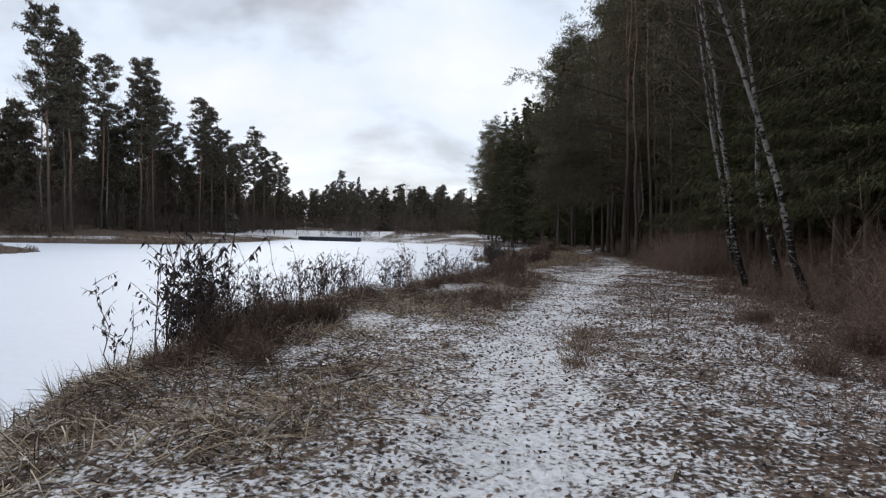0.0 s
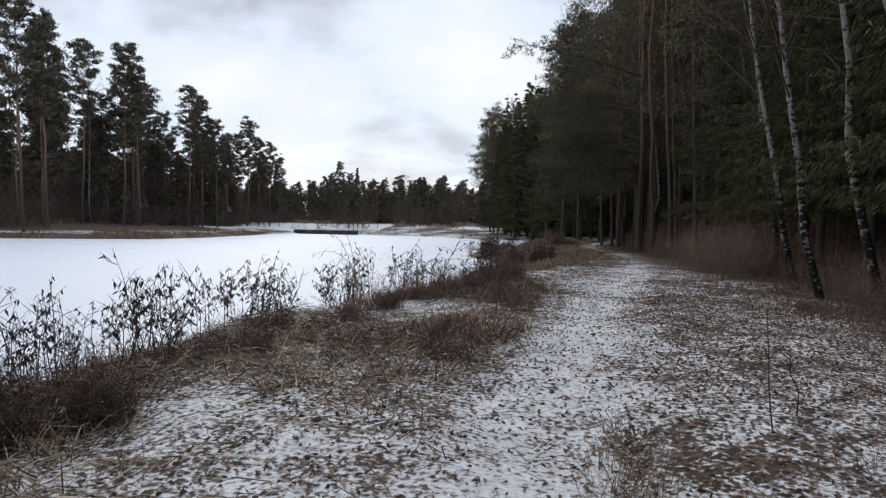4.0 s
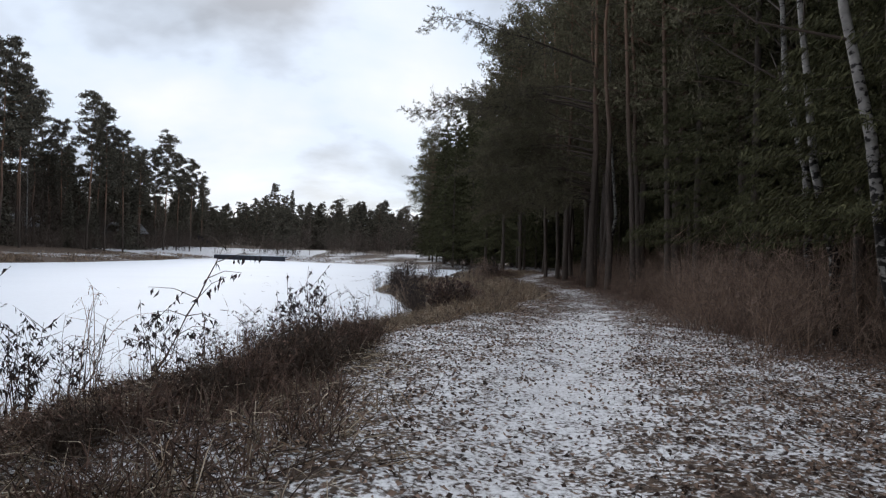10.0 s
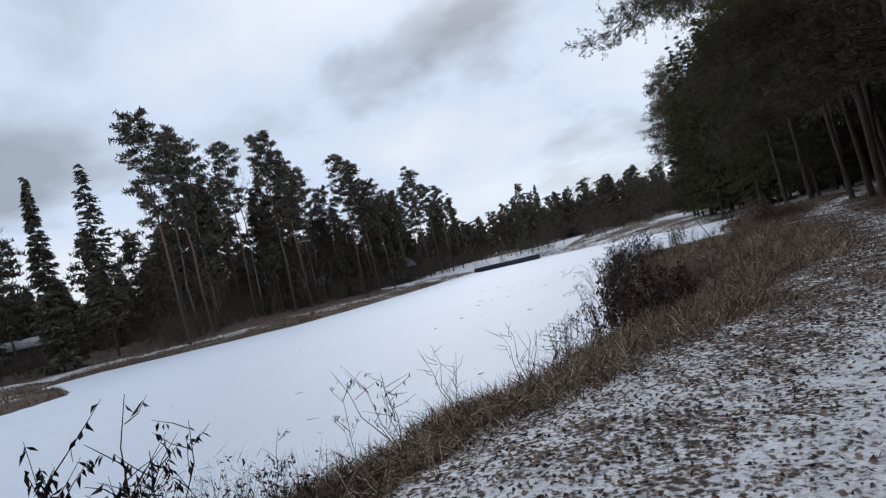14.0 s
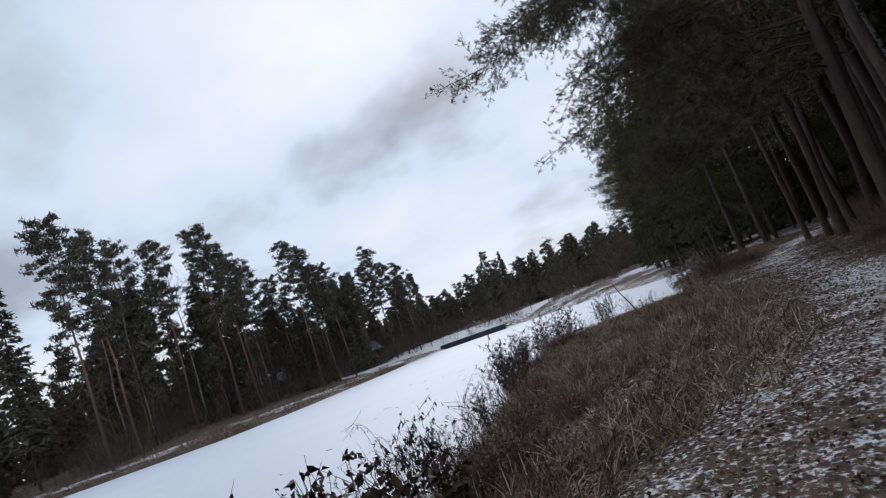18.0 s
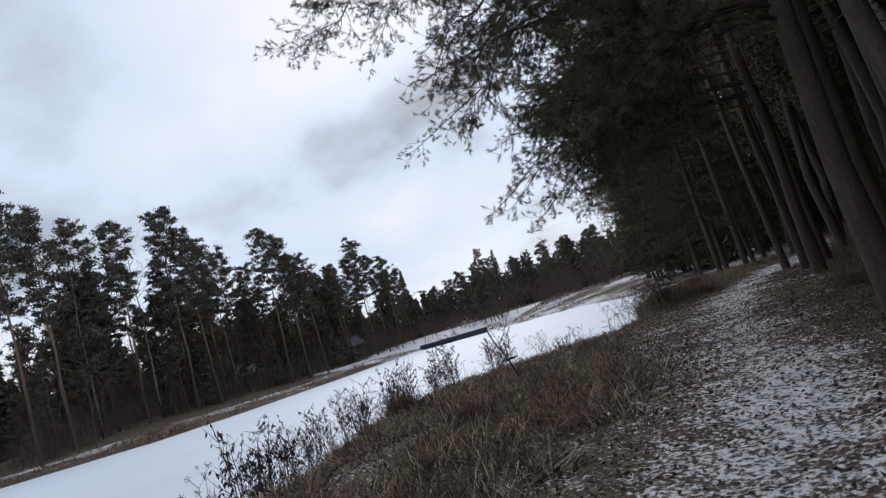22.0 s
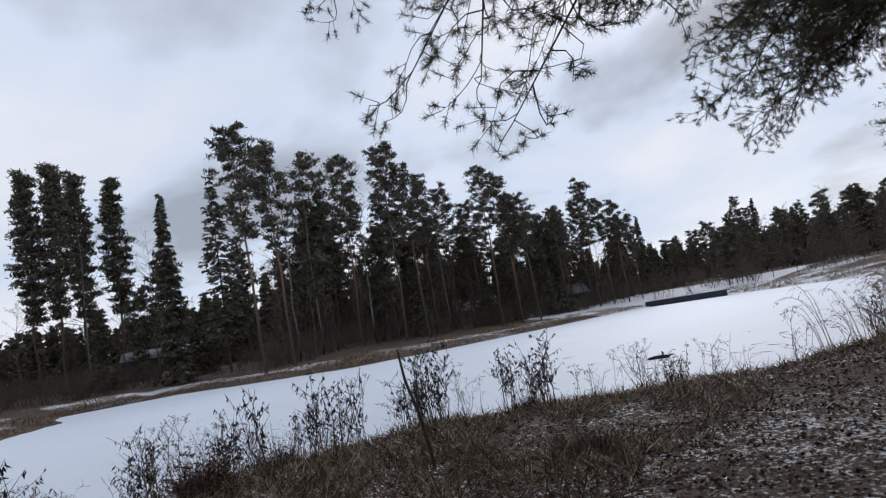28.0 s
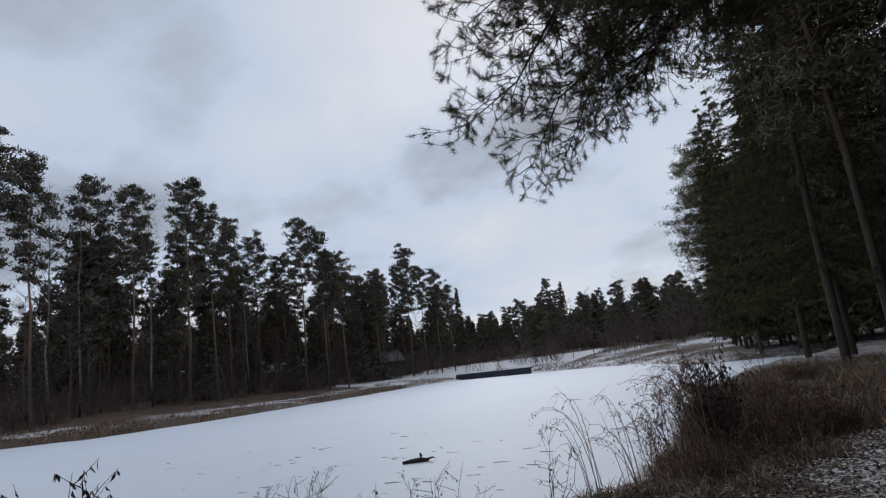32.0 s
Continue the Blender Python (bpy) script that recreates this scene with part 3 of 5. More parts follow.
def near_pine(h, seed, boughs, first, label, radius=0.16, spare=16, leaning=(0, 0), dense=1.0):
    """A pine close to the path: stem, and boughs given as (height, bearing, reach, drop) with twigs and needle tufts made one by one."""
    rng = np.random.default_rng(seed)
    root = tagged(new("pine_tree"), label, "pine tree")
    stem = Geo()
    line = bent((0, 0, -0.4), (leaning[0] * h, leaning[1] * h, h), 0.07, 9, rng)
    line[1:-1, 2] = np.linspace(-0.4, h, 9)[1:-1]
    stem.tube(line, np.interp(np.linspace(0, 1, 9), [0, 0.08, 1], [radius * 1.25, radius, radius * 0.2]), 12)
    part("trunk", stem, PINE_BARK, root, smooth=True)

    def twig(wood, green, p, way, length, fill):
        s = np.linspace(0, 1, 5)[:, None]
        line = p + way * length * s + [[0, 0, 1]] * (length * (0.28 * s ** 3 - 0.38 * s ** 1.2)) + rng.normal(size=3) * 0.16 * length * np.sin(s * 4.2)
        mid, q = line[2], line[4]
        wood.tube(line, np.linspace(0.004 + 0.006 * length, 0.0025, 5), 4)
        n = max(3, int(7 * length) + 2)
        at = rng.uniform(0.5, 1, n)
        at[0] = 1
        where = np.where(at[:, None] < 0.5, p + (mid - p) * at[:, None] * 2, mid + (q - mid) * (at[:, None] - 0.5) * 2)
        out = unit(q - p) * 0.8 + rng.normal(size=(n, 3)) * 0.55 + [0, 0, 0.05]
        out /= np.linalg.norm(out, axis=1)[:, None]
        ends = where + out * rng.uniform(0.06, 0.26, (n, 1))
        for s, t in zip(where, ends):
            wood.tube([s, t], [0.004, 0.0022], 3)
        m = n * fill
        shoot = np.repeat(ends, fill, 0) + np.repeat(out, fill, 0) * rng.uniform(-0.09, 0.02, (m, 1))
        green.blades(shoot, np.repeat(out, fill, 0) * 0.55 + rng.normal(size=(m, 3)) * 0.6, rng.uniform(0.055, 0.10, m) * (1 if fill > 40 else 1.2), 0.0052 if fill > 40 else 0.011)

    def bough(z, bearing, reach, drop, fill=50):
        wood, green = Geo(), Geo()
        a = radians(bearing)
        s = np.array([np.interp(z, line[:, 2], line[:, 0]), np.interp(z, line[:, 2], line[:, 1]), z])
        d = np.array([math.cos(a), math.sin(a), 0])
        k = np.linspace(0, 1, 8)[:, None]
        pts = s + d * reach * k + [[0, 0, 1]] * (0.10 * reach * np.sin(k * 3.0) - drop * k ** 1.6) + rng.normal(size=(8, 3)) * 0.04 * reach * k
        wood.tube(pts, np.linspace(0.010 + 0.006 * reach, 0.005, 8), 6)
        many = int((5 * reach + 4) * dense)
        for i in range(many):
            u = 0.25 + 0.75 * (i + rng.random()) / many
            f = u * 7
            j = min(6, int(f))
            p = pts[j] + (pts[j + 1] - pts[j]) * (f - j)
            turn = (1 if i % 2 else -1) * rng.uniform(0.4, 1.25)
            w = unit([math.cos(a + turn), math.sin(a + turn), rng.uniform(-0.6, 0.35)])
            length = (0.25 + 0.21 * reach * (1.15 - u)) * rng.uniform(0.6, 1.2)
            twig(wood, green, p, w, length, fill)
            if length > 0.6:
                for _ in range(int(length * 3)):
                    b = p + w * length * rng.uniform(0.3, 0.9)
                    twig(wood, green, b, unit(w + rng.normal(size=3) * 0.8), length * rng.uniform(0.3, 0.6), fill)
        twig(wood, green, pts[-1], unit(pts[-1] - pts[-2]), 0.4, fill)
        ob = part("bough", wood, TWIG, root)
        tagged(part("needles", green, PINE_NEEDLE, ob, "tufts of dark green needles"), kind="stuff")

    for b in boughs:
        bough(*b, 50 if b[0] < 7.6 else 16)
    for i in range(spare):
        z = first + (h - first) * (i + rng.random()) / spare
        bough(z, rng.uniform(0, 360), (0.8 + 2.2 * (1 - z / h)) * rng.uniform(0.6, 1.1), rng.uniform(-0.5, 0.5), 12)
    return root


def place(ob, x, y, turn=0.0, size=1.0, sink=0.0):
    """Stand a thing on the land."""
    m = pose(x, y, float(height(x, y)) - sink, 0, 0, turn)
    c = copy_thing(ob, m)
    c.scale = (size, size, size)
    return c


STORE = []


def stock(ob):
    """Keep a first of its kind to copy from; it is taken away at the end."""
    STORE.append(ob)
    return ob


def clear_stock():
    for ob in STORE:
        for o in (*ob.children_recursive, ob):
            bpy.data.objects.remove(o)


def brushwood(name, spots, rng, tall, label, category, per=26, material=None, thick=1.0):
    """A thicket of bare upright stems and twigs, too fine to part."""
    geo = Geo()
    for x, y, size in spots:
        g = float(height(x, y)) - 0.05
        m = per
        root = np.stack([x + rng.normal(size=m) * size * 0.45, y + rng.normal(size=m) * size * 0.45, np.full(m, g)], 1)
        way = rng.normal(size=(m, 3)) * [0.45, 0.45, 0] + [0, 0, 1]
        length = rng.uniform(0.45, 1.0, m) * tall * size
        geo.blades(root, way, length, thick * (0.007 + 0.007 * length))
        k = 8
        u = rng.uniform(0.3, 0.95, (m * k, 1))
        base = np.repeat(root, k, 0) + np.repeat(way / np.linalg.norm(way, axis=1)[:, None] * length[:, None], k, 0) * u
        geo.blades(base, rng.normal(size=(m * k, 3)) * [0.8, 0.8, 0.4] + [0, 0, 0.7], np.repeat(length, k) * rng.uniform(0.15, 0.45, m * k), thick * (0.005 + 0.003 * np.repeat(length, k)))
    return tagged(new(name, geo.mesh(name, material or TWIG)), label, category, kind="stuff")


def mass(name, label, category, spots):
    """Many far copies joined into one thing, for woods that nobody could count."""
    chunks = {}
    for ob, x, y, turn, size in spots:
        m = np.array(pose(x, y, float(height(x, y)), 0, 0, turn))
        for o in ob.children:
            me = o.data
            if me.name not in chunks:
                v, f = np.empty(len(me.vertices) * 3, np.float32), np.empty(len(me.loops), np.int32)
                me.vertices.foreach_get("co", v)
                me.loops.foreach_get("vertex_index", f)
                chunks[me.name] = (v.reshape(-1, 3), f.reshape(-1, 3), me.materials[0], [])
            chunks[me.name][3].append((m, size))
    geo, kinds, index = Geo(), [], []
    for v, f, material, places in chunks.values():
        if material not in kinds:
            kinds.append(material)
        for m, size in places:
            geo.add((v * size) @ m[:3, :3].T + m[:3, 3], f)
            index.append(np.full(len(f), kinds.index(material), np.int32))
    me = geo.mesh(name, kinds[0])
    for k in kinds[1:]:
        me.materials.append(k)
    me.polygons.foreach_set("material_index", np.concatenate(index))
    return tagged(new(name, me), label, category, kind="stuff")


def plant_far_bank():
    rng = np.random.default_rng(21)
    pines = [stock(far_pine(30, c, s, 40 + i, FAR_NEEDLE, 1.1, (0.45, 0.20), 1.0, 0.0072)) for i, (c, s) in enumerate(((0.46, 2.7), (0.52, 3.0), (0.40, 2.6), (0.56, 2.8), (0.48, 3.2)))]
    column = [stock(far_pine(30, 0.68, 1.7, 240 + i, FAR_NEEDLE, 1.5, (0.5, 0.22), 1.1, 0.006)) for i in range(2)]
    firs = [stock(spruce(26, s, 60 + i, 0.06, FAR_NEEDLE, 12, (1.0, 0.34))) for i, s in enumerate((3.3, 2.9, 3.7))]
    cheap = [stock(far_pine(16, c, s, 160 + i, FAR_NEEDLE, 0.5, (0.62, 0.27), 0.7)) for i, (c, s) in enumerate(((0.7, 2.6), (0.8, 3.0), (0.62, 2.2)))]
    cone = [stock(spruce(16, s, 165 + i, 0.03, FAR_NEEDLE, 5, (1.3, 0.6))) for i, s in enumerate((3.0, 3.8))]
    slim = stock(spruce(26, 2.5, 63, 0.05, FAR_NEEDLE, 20, (0.85, 0.26), 0.6, label="tall slender dark spruce on the far bank"))
    open_fir = stock(spruce(26, 3.4, 66, 0.22, FAR_NEEDLE, 9, (0.9, 0.26), label="tall ragged spruce with gaps between its boughs"))
    low = [stock(spruce(14, s, 140 + i, 0.03, FAR_NEEDLE, 8, (0.9, 0.36), label="young conifer in the thick far wood")) for i, s in enumerate((2.7, 3.3))]
    grey = [stock(bare_birch(12, 150 + i, label="bare grey-brown sapling in the far wood", twig=GREY_TWIG, bark=GREY_TWIG, thick=0.006, twigs=46, name="bare_tree", fork=0.12, coarse=True)) for i in range(2)]
    birches = [stock(bare_birch(24, 70 + i, label="slender bare birch among the pines", twigs=46, coarse=True, thick=0.0055)) for i in range(2)]
    tall = [(-91, 56, 33), (-90, 59, 34), (-99, 64, 36), (-98, 69, 35.5), (-53, 70.2, 27.5), (-52.5, 73.5, 25.5), (-61.5, 84, 27.8), (-57, 86, 26.4), (-54, 91, 27.5), (-54, 95, 25),
            (-59, 101, 25), (-61.6, 109, 24.5), (-53.7, 110, 25.5), (-53, 114, 24), (-51, 116, 20.5), (-58, 120, 22), (-54.7, 139.3, 24.8), (-51, 143.5, 20.2), (-56, 131, 20), (-66, 93, 24), (-68, 104, 22), (-57.5, 141.5, 22), (-53, 141.5, 21), (-49.5, 146, 17), (-57, 134, 18)]
    for i, (x, y, top) in enumerate(tall):
        place(pines[i % 5] if i > 3 else column[i % 2], x, y, rng.uniform(0, 360), (top - float(height(x, y))) / 30)
        if i > 5 and i % 3 == 0:
            u, v = x - rng.uniform(2, 9), y + rng.uniform(-4, 4)
            place(pines[(i + 2) % 5], u, v, rng.uniform(0, 360), (top - float(height(u, v))) / 30 * rng.uniform(0.74, 0.95))
            u, v = x - rng.uniform(6, 16), y + rng.uniform(-5, 5)
            if i > 9:
                place(pines[(i + 4) % 5], u, v, rng.uniform(0, 360), (top - float(height(u, v))) / 30 * rng.uniform(0.5, 0.8))
    for x, y, top in ((-72.8, 68, 25.8), (-66, 146, 23.4), (-56, 162, 19), (-60, 42, 13), (-64, 79, 13), (-60, 98, 12), (-58, 112, 11), (-56, 126, 14)):
        place(slim if top > 18 else firs[int(rng.integers(3))], x, y, rng.uniform(0, 360), (top - float(height(x, y))) / 26)
    place(open_fir, -70.5, 74, 40, (27.4 - float(height(-70.5, 74))) / 26)
    for x, y, top in ((-61, 79, 27), (-59.5, 81.5, 26), (-58, 89, 26), (-86, 70, 24), (-60, 105, 23), (-90, 62, 28)):
        place(birches[int(rng.integers(2))], x, y, rng.uniform(0, 360), (top - float(height(x, y))) / 24)
    # the lower wood behind the tall stems
    wood = []
    for i in range(330):
        y = rng.uniform(12, 168)
        x = np.interp(y, [12, 60, 75, 110, 168], [-58, -66, -58, -58, -54]) - rng.uniform(0, 1) ** 1.4 * 44
        pick, turn = rng.random(), rng.uniform(0, 360)
        if (y < 88 and rng.random() < 0.5) or (44 < y < 73 and x > -84):
            continue
        if pick < 0.09:
            wood.append((firs[int(rng.integers(3))], x, y, turn, rng.uniform(0.22, 0.42)))
        elif pick < 0.16:
            wood.append((low[int(rng.integers(2))], x, y, turn, rng.uniform(0.5, 1.0)))
        elif pick < 0.40:
            wood.append((cheap[int(rng.integers(3))], x, y, turn, rng.uniform(0.65, 1.2)))
        else:
            wood.append((grey[int(rng.integers(2))], x, y, turn, rng.uniform(0.7, 1.3)))
    for i in range(210):
        y = rng.uniform(0, 175)
        x = np.interp(y, [0, 60, 110, 175], [-84, -112, -96, -82]) - rng.uniform(0, 26)
        wood.append((cone[i % 2] if i % 5 < 3 else cheap[i % 3], x, y, rng.uniform(0, 360), rng.uniform(0.65, 1.05) * (0.75 if y < 88 else 1)))
    mass("far_wood", "thick dark wood of young trees behind the tall pines", "wood", wood)
    # the wood at the head of the pond
    heads = [(-47, 194, 21), (-38, 180, 18.5), (-50, 198, 18), (-44.5, 190, 17.5), (-41, 186, 17), (-54, 199, 14), (-30, 183, 15.1), (-33, 187, 13), (-69, 215, 15)]
    for i, (x, y, top) in enumerate(heads):
        place(firs[i % 3] if i % 2 else pines[i % 5], x, y, rng.uniform(0, 360), (top - float(height(x, y))) / (26 if i % 2 else 30))
    for x, y, top in ((-18, 185, 15), (-11, 180, 13), (-24, 188, 12), (-5, 170, 11)):
        place(birches[int(rng.integers(2))], x, y, rng.uniform(0, 360), (top - float(height(x, y))) / 24)
    wood = []
    for i in range(210):
        x, y, turn = rng.uniform(-115, 32), rng.uniform(166, 235), rng.uniform(0, 360)
        kind = (cone[i % 2], cheap[i % 3], grey[i % 2], cheap[(i + 1) % 3], cone[(i + 1) % 2])[i % 5]
        wood.append((kind, x, y, turn, rng.uniform(0.55, 0.85) if i % 5 != 2 else rng.uniform(0.75, 1.2)))
    for i in range(40):
        wood.append((grey[i % 2] if i % 3 else cheap[i % 3], rng.uniform(-34, 8), rng.uniform(134, 168), rng.uniform(0, 360), rng.uniform(0.5, 0.9) if i % 3 else rng.uniform(0.4, 0.6)))
    mass("head_wood", "mixed wood of conifers and bare trees beyond the pond's head", "wood", wood)
    # the closed wood further back
    back = Geo()
    for i in range(1500):
        if i < 800:
            y = rng.uniform(-60, 260)
            x = np.interp(y, [-60, 0, 60, 110, 200, 260], [-95, -104, -128, -124, -124, -130]) - rng.uniform(0, 30)
        else:
            x, y = rng.uniform(-150, 70), rng.uniform(226, 262)
        g, tall, n = float(height(x, y)), rng.uniform(8, 12.5), 22
        u = rng.random(n)
        at = np.stack([x + rng.normal(size=n) * (1 - u) * 1.6, y + rng.normal(size=n) * (1 - u) * 1.6, g + tall * u], 1)
        back.blades(at, rng.normal(size=(n, 3)) * [1, 1, 0.3] + [0, 0, 0.4], rng.uniform(1.2, 3.0, n), rng.uniform(1.0, 2.0, n))
    tagged(new("distant_wood", back.mesh("distant_wood", FAR_NEEDLE)), "closed dark conifer wood in the distance", "wood", kind="stuff")
    spots = []
    for i in range(900):
        y = rng.uniform(10, 170)
        x = np.interp(y, [10, 42, 50, 66, 74, 110, 170], [-42, -50, -78, -78, -56, -55, -53]) - rng.uniform(0, 1) ** 1.3 * 38
        if not (46 < y < 72 and x > -76):
            spots.append((x, y, rng.uniform(0.5, 1.1)))
    for i in range(150):
        spots.append((rng.uniform(-75, 18), rng.uniform(140, 180), rng.uniform(0.8, 1.6)))
    brushwood("thicket", spots, rng, 4.6, "grey-brown thicket of bare saplings under the far pines", "thicket", 16, GREY_TWIG, 1.8)


plant_far_bank()


def plant_near_wood():
    rng = np.random.default_rng(33)
    fine_firs = [stock(spruce(21, s, 80 + i, 0.15, None, 190, (0.18, 0.026), 0.9, label="dense dark spruce at the wood's edge")) for i, s in enumerate((3.0, 3.4, 2.7))]
    fine_pines = [stock(far_pine(21, c, s, 90 + i, PINE_NEEDLE, 1.6, (0.26, 0.072), 1.5, 0.0065, label="Scots pine at the wood's edge with a dark dense crown")) for i, (c, s) in enumerate(((0.74, 3.1), (0.68, 3.5)))]
    firs = [stock(spruce(22, s, 180 + i, 0.14, None, 7, (0.95, 0.42), label="dark spruce inside the wood")) for i, s in enumerate((3.0, 3.5))]
    mid_firs = [stock(spruce(22, s, 185 + i, 0.09, None, 42, (0.40, 0.085), 0.8, label="dark spruce inside the wood")) for i, s in enumerate((3.0, 3.5))]
    pines = [stock(far_pine(22, c, s, 190 + i, PINE_NEEDLE, 0.6, (0.75, 0.34), 0.7, 0.0065, label="pine inside the dark wood")) for i, (c, s) in enumerate(((0.62, 3.0), (0.7, 3.3)))]
    birches = [stock(bare_birch(14, 100 + i, (-0.12, 0.02))) for i in range(2)]
    deep_firs = [stock(spruce(22, s, 195 + i, 0.14, None, 6, (0.9, 0.32))) for i, s in enumerate((3.0, 3.5))]
    inner = []
    y = -12.0
    while y < 128:
        x0 = along(EDGE, y)
        if y > 84:
            x0 = np.interp(y, [84, 92, 95.5, 104, 128], [14, 9.5, 2.6, 1.6, -1.0])
        for row in range(8 if 5 < y < 60 else 5):
            x = x0 + (1.6 if 20 < y < 60 else 1.9) + row * 2.5 + rng.uniform(-0.8, 0.8)
            yy = y + rng.uniform(-1.1, 1.1)
            if yy < 10 and row < 1:
                continue
            if 36 < yy < 53 and row < 1:
                continue
            pick = rng.random()
            if yy > 75:
                kind = deep_firs[int(rng.integers(2))] if row > 1 else mid_firs[int(rng.integers(2))] if pick < 0.6 else fine_pines[int(rng.integers(2))]
            elif row < 2:
                kind = fine_firs[int(rng.integers(3))] if pick < (0.6 if yy < 24 else 0.4) else fine_pines[int(rng.integers(2))] if pick < 0.93 else birches[int(rng.integers(2))]
            elif row < 5:
                kind = mid_firs[int(rng.integers(2))] if pick < 0.72 else fine_pines[int(rng.integers(2))]
            else:
                kind = deep_firs[int(rng.integers(2))] if pick < 0.7 or row > 5 else pines[int(rng.integers(2))]
            if row < (5 if yy < 75 else 2):
                place(kind, x, yy, rng.uniform(0, 360), rng.uniform(0.8, 1.05) if row < 2 else rng.uniform(0.85, 1.25))
            else:
                inner.append((kind, x, yy, rng.uniform(0, 360), rng.uniform(0.85, 1.25)))
        y += 3.0 if y < 60 else 4.2
    saplings = [stock(spruce(7, s, 170 + i, 0.03, None, 7, (0.7, 0.3))) for i, s in enumerate((1.8, 2.3))]
    for i in range(150):
        yy = rng.uniform(-14, 120)
        inner.append((saplings[i % 2], np.interp(yy, [-14, 6, 60, 84, 120], [14, 13, 24, 25, 14]) + rng.uniform(0, 1) * 16, yy, rng.uniform(0, 360), rng.uniform(0.6, 1.3)))
    mass("wood_interior", "deep dark conifer wood behind the edge trees", "wood", inner)
    for x, y, lx, h in ((6.5, 11.9, -0.34, 9), (7.7, 17.75, -0.19, 11), (7.9, 16.1, -0.20, 11), (9.1, 21.8, -0.20, 12), (11.6, 27.4, -0.20, 13), (9.9, 24.6, -0.15, 12), (11.3, 43.5, -0.05, 13)):
        b = bare_birch(h, int(x * 10), (lx, -0.02), 0.0085)
        b.matrix_basis = pose(x, y, float(height(x, y)))
    for i, (x, y, k) in enumerate(((8.6, 69, 1.05), (9.8, 66.5, 1.1), (10.6, 71.5, 1.1), (9.2, 75, 1.15), (12.2, 68.5, 1.05), (11.6, 76, 1.1), (7.6, 77, 1.05))):
        place(fine_pines[i % 2] if i % 3 else fine_firs[i % 3], x, y, i * 77, k)
    for x, y, k in ((8.9, 13.4, 0.85), (9.3, 16.4, 0.95), (9.9, 20.0, 0.95), (10.4, 24.0, 0.9), (9.9, 22.2, 0.8), (8.7, 11.0, 0.9), (10.6, 18.2, 1.0)):
        place(fine_firs[int(y) % 3], x, y, y * 40, k)
    spots = []
    for i in range(560):
        y = rng.uniform(-6, 75)
        x = along(EDGE, y) - 0.6 + 5.0 * rng.random() ** 1.6
        size = rng.uniform(0.3, 0.75) + 0.55 * max(0, float(ripple(x, y, 0.45)))
        spots.append((x, y, min(size, 0.35 + 0.35 * max(0, x - along(EDGE, y) + 0.6))))
    for i in range(130):
        y = rng.uniform(4, 70)
        spots.append((along(EDGE, y) + rng.uniform(1.5, 9), y, rng.uniform(0.8, 1.5)))
    for x, y, k in ((7.6, 22.5, 0.7), (8.2, 23.4, 1.1), (8.9, 24.2, 1.3), (8.4, 25.4, 1.0), (9.3, 26.4, 1.2), (7.7, 24.6, 0.8), (10.0, 28.2, 1.2), (6.9, 9.4, 1.1), (6.6, 8.2, 1.0), (7.4, 11.6, 1.1), (9.6, 30.2, 0.9), (9.9, 33.5, 0.8)):
        spots += [(x + rng.normal() * 0.4, y + rng.normal() * 0.4, k * rng.uniform(0.5, 0.95)) for _ in range(7)]
    brushwood("undergrowth", spots, rng, 2.3, "brown tangle of bare saplings along the wood's edge", "undergrowth", 26, RUST_TWIG, 0.7)


plant_near_wood()


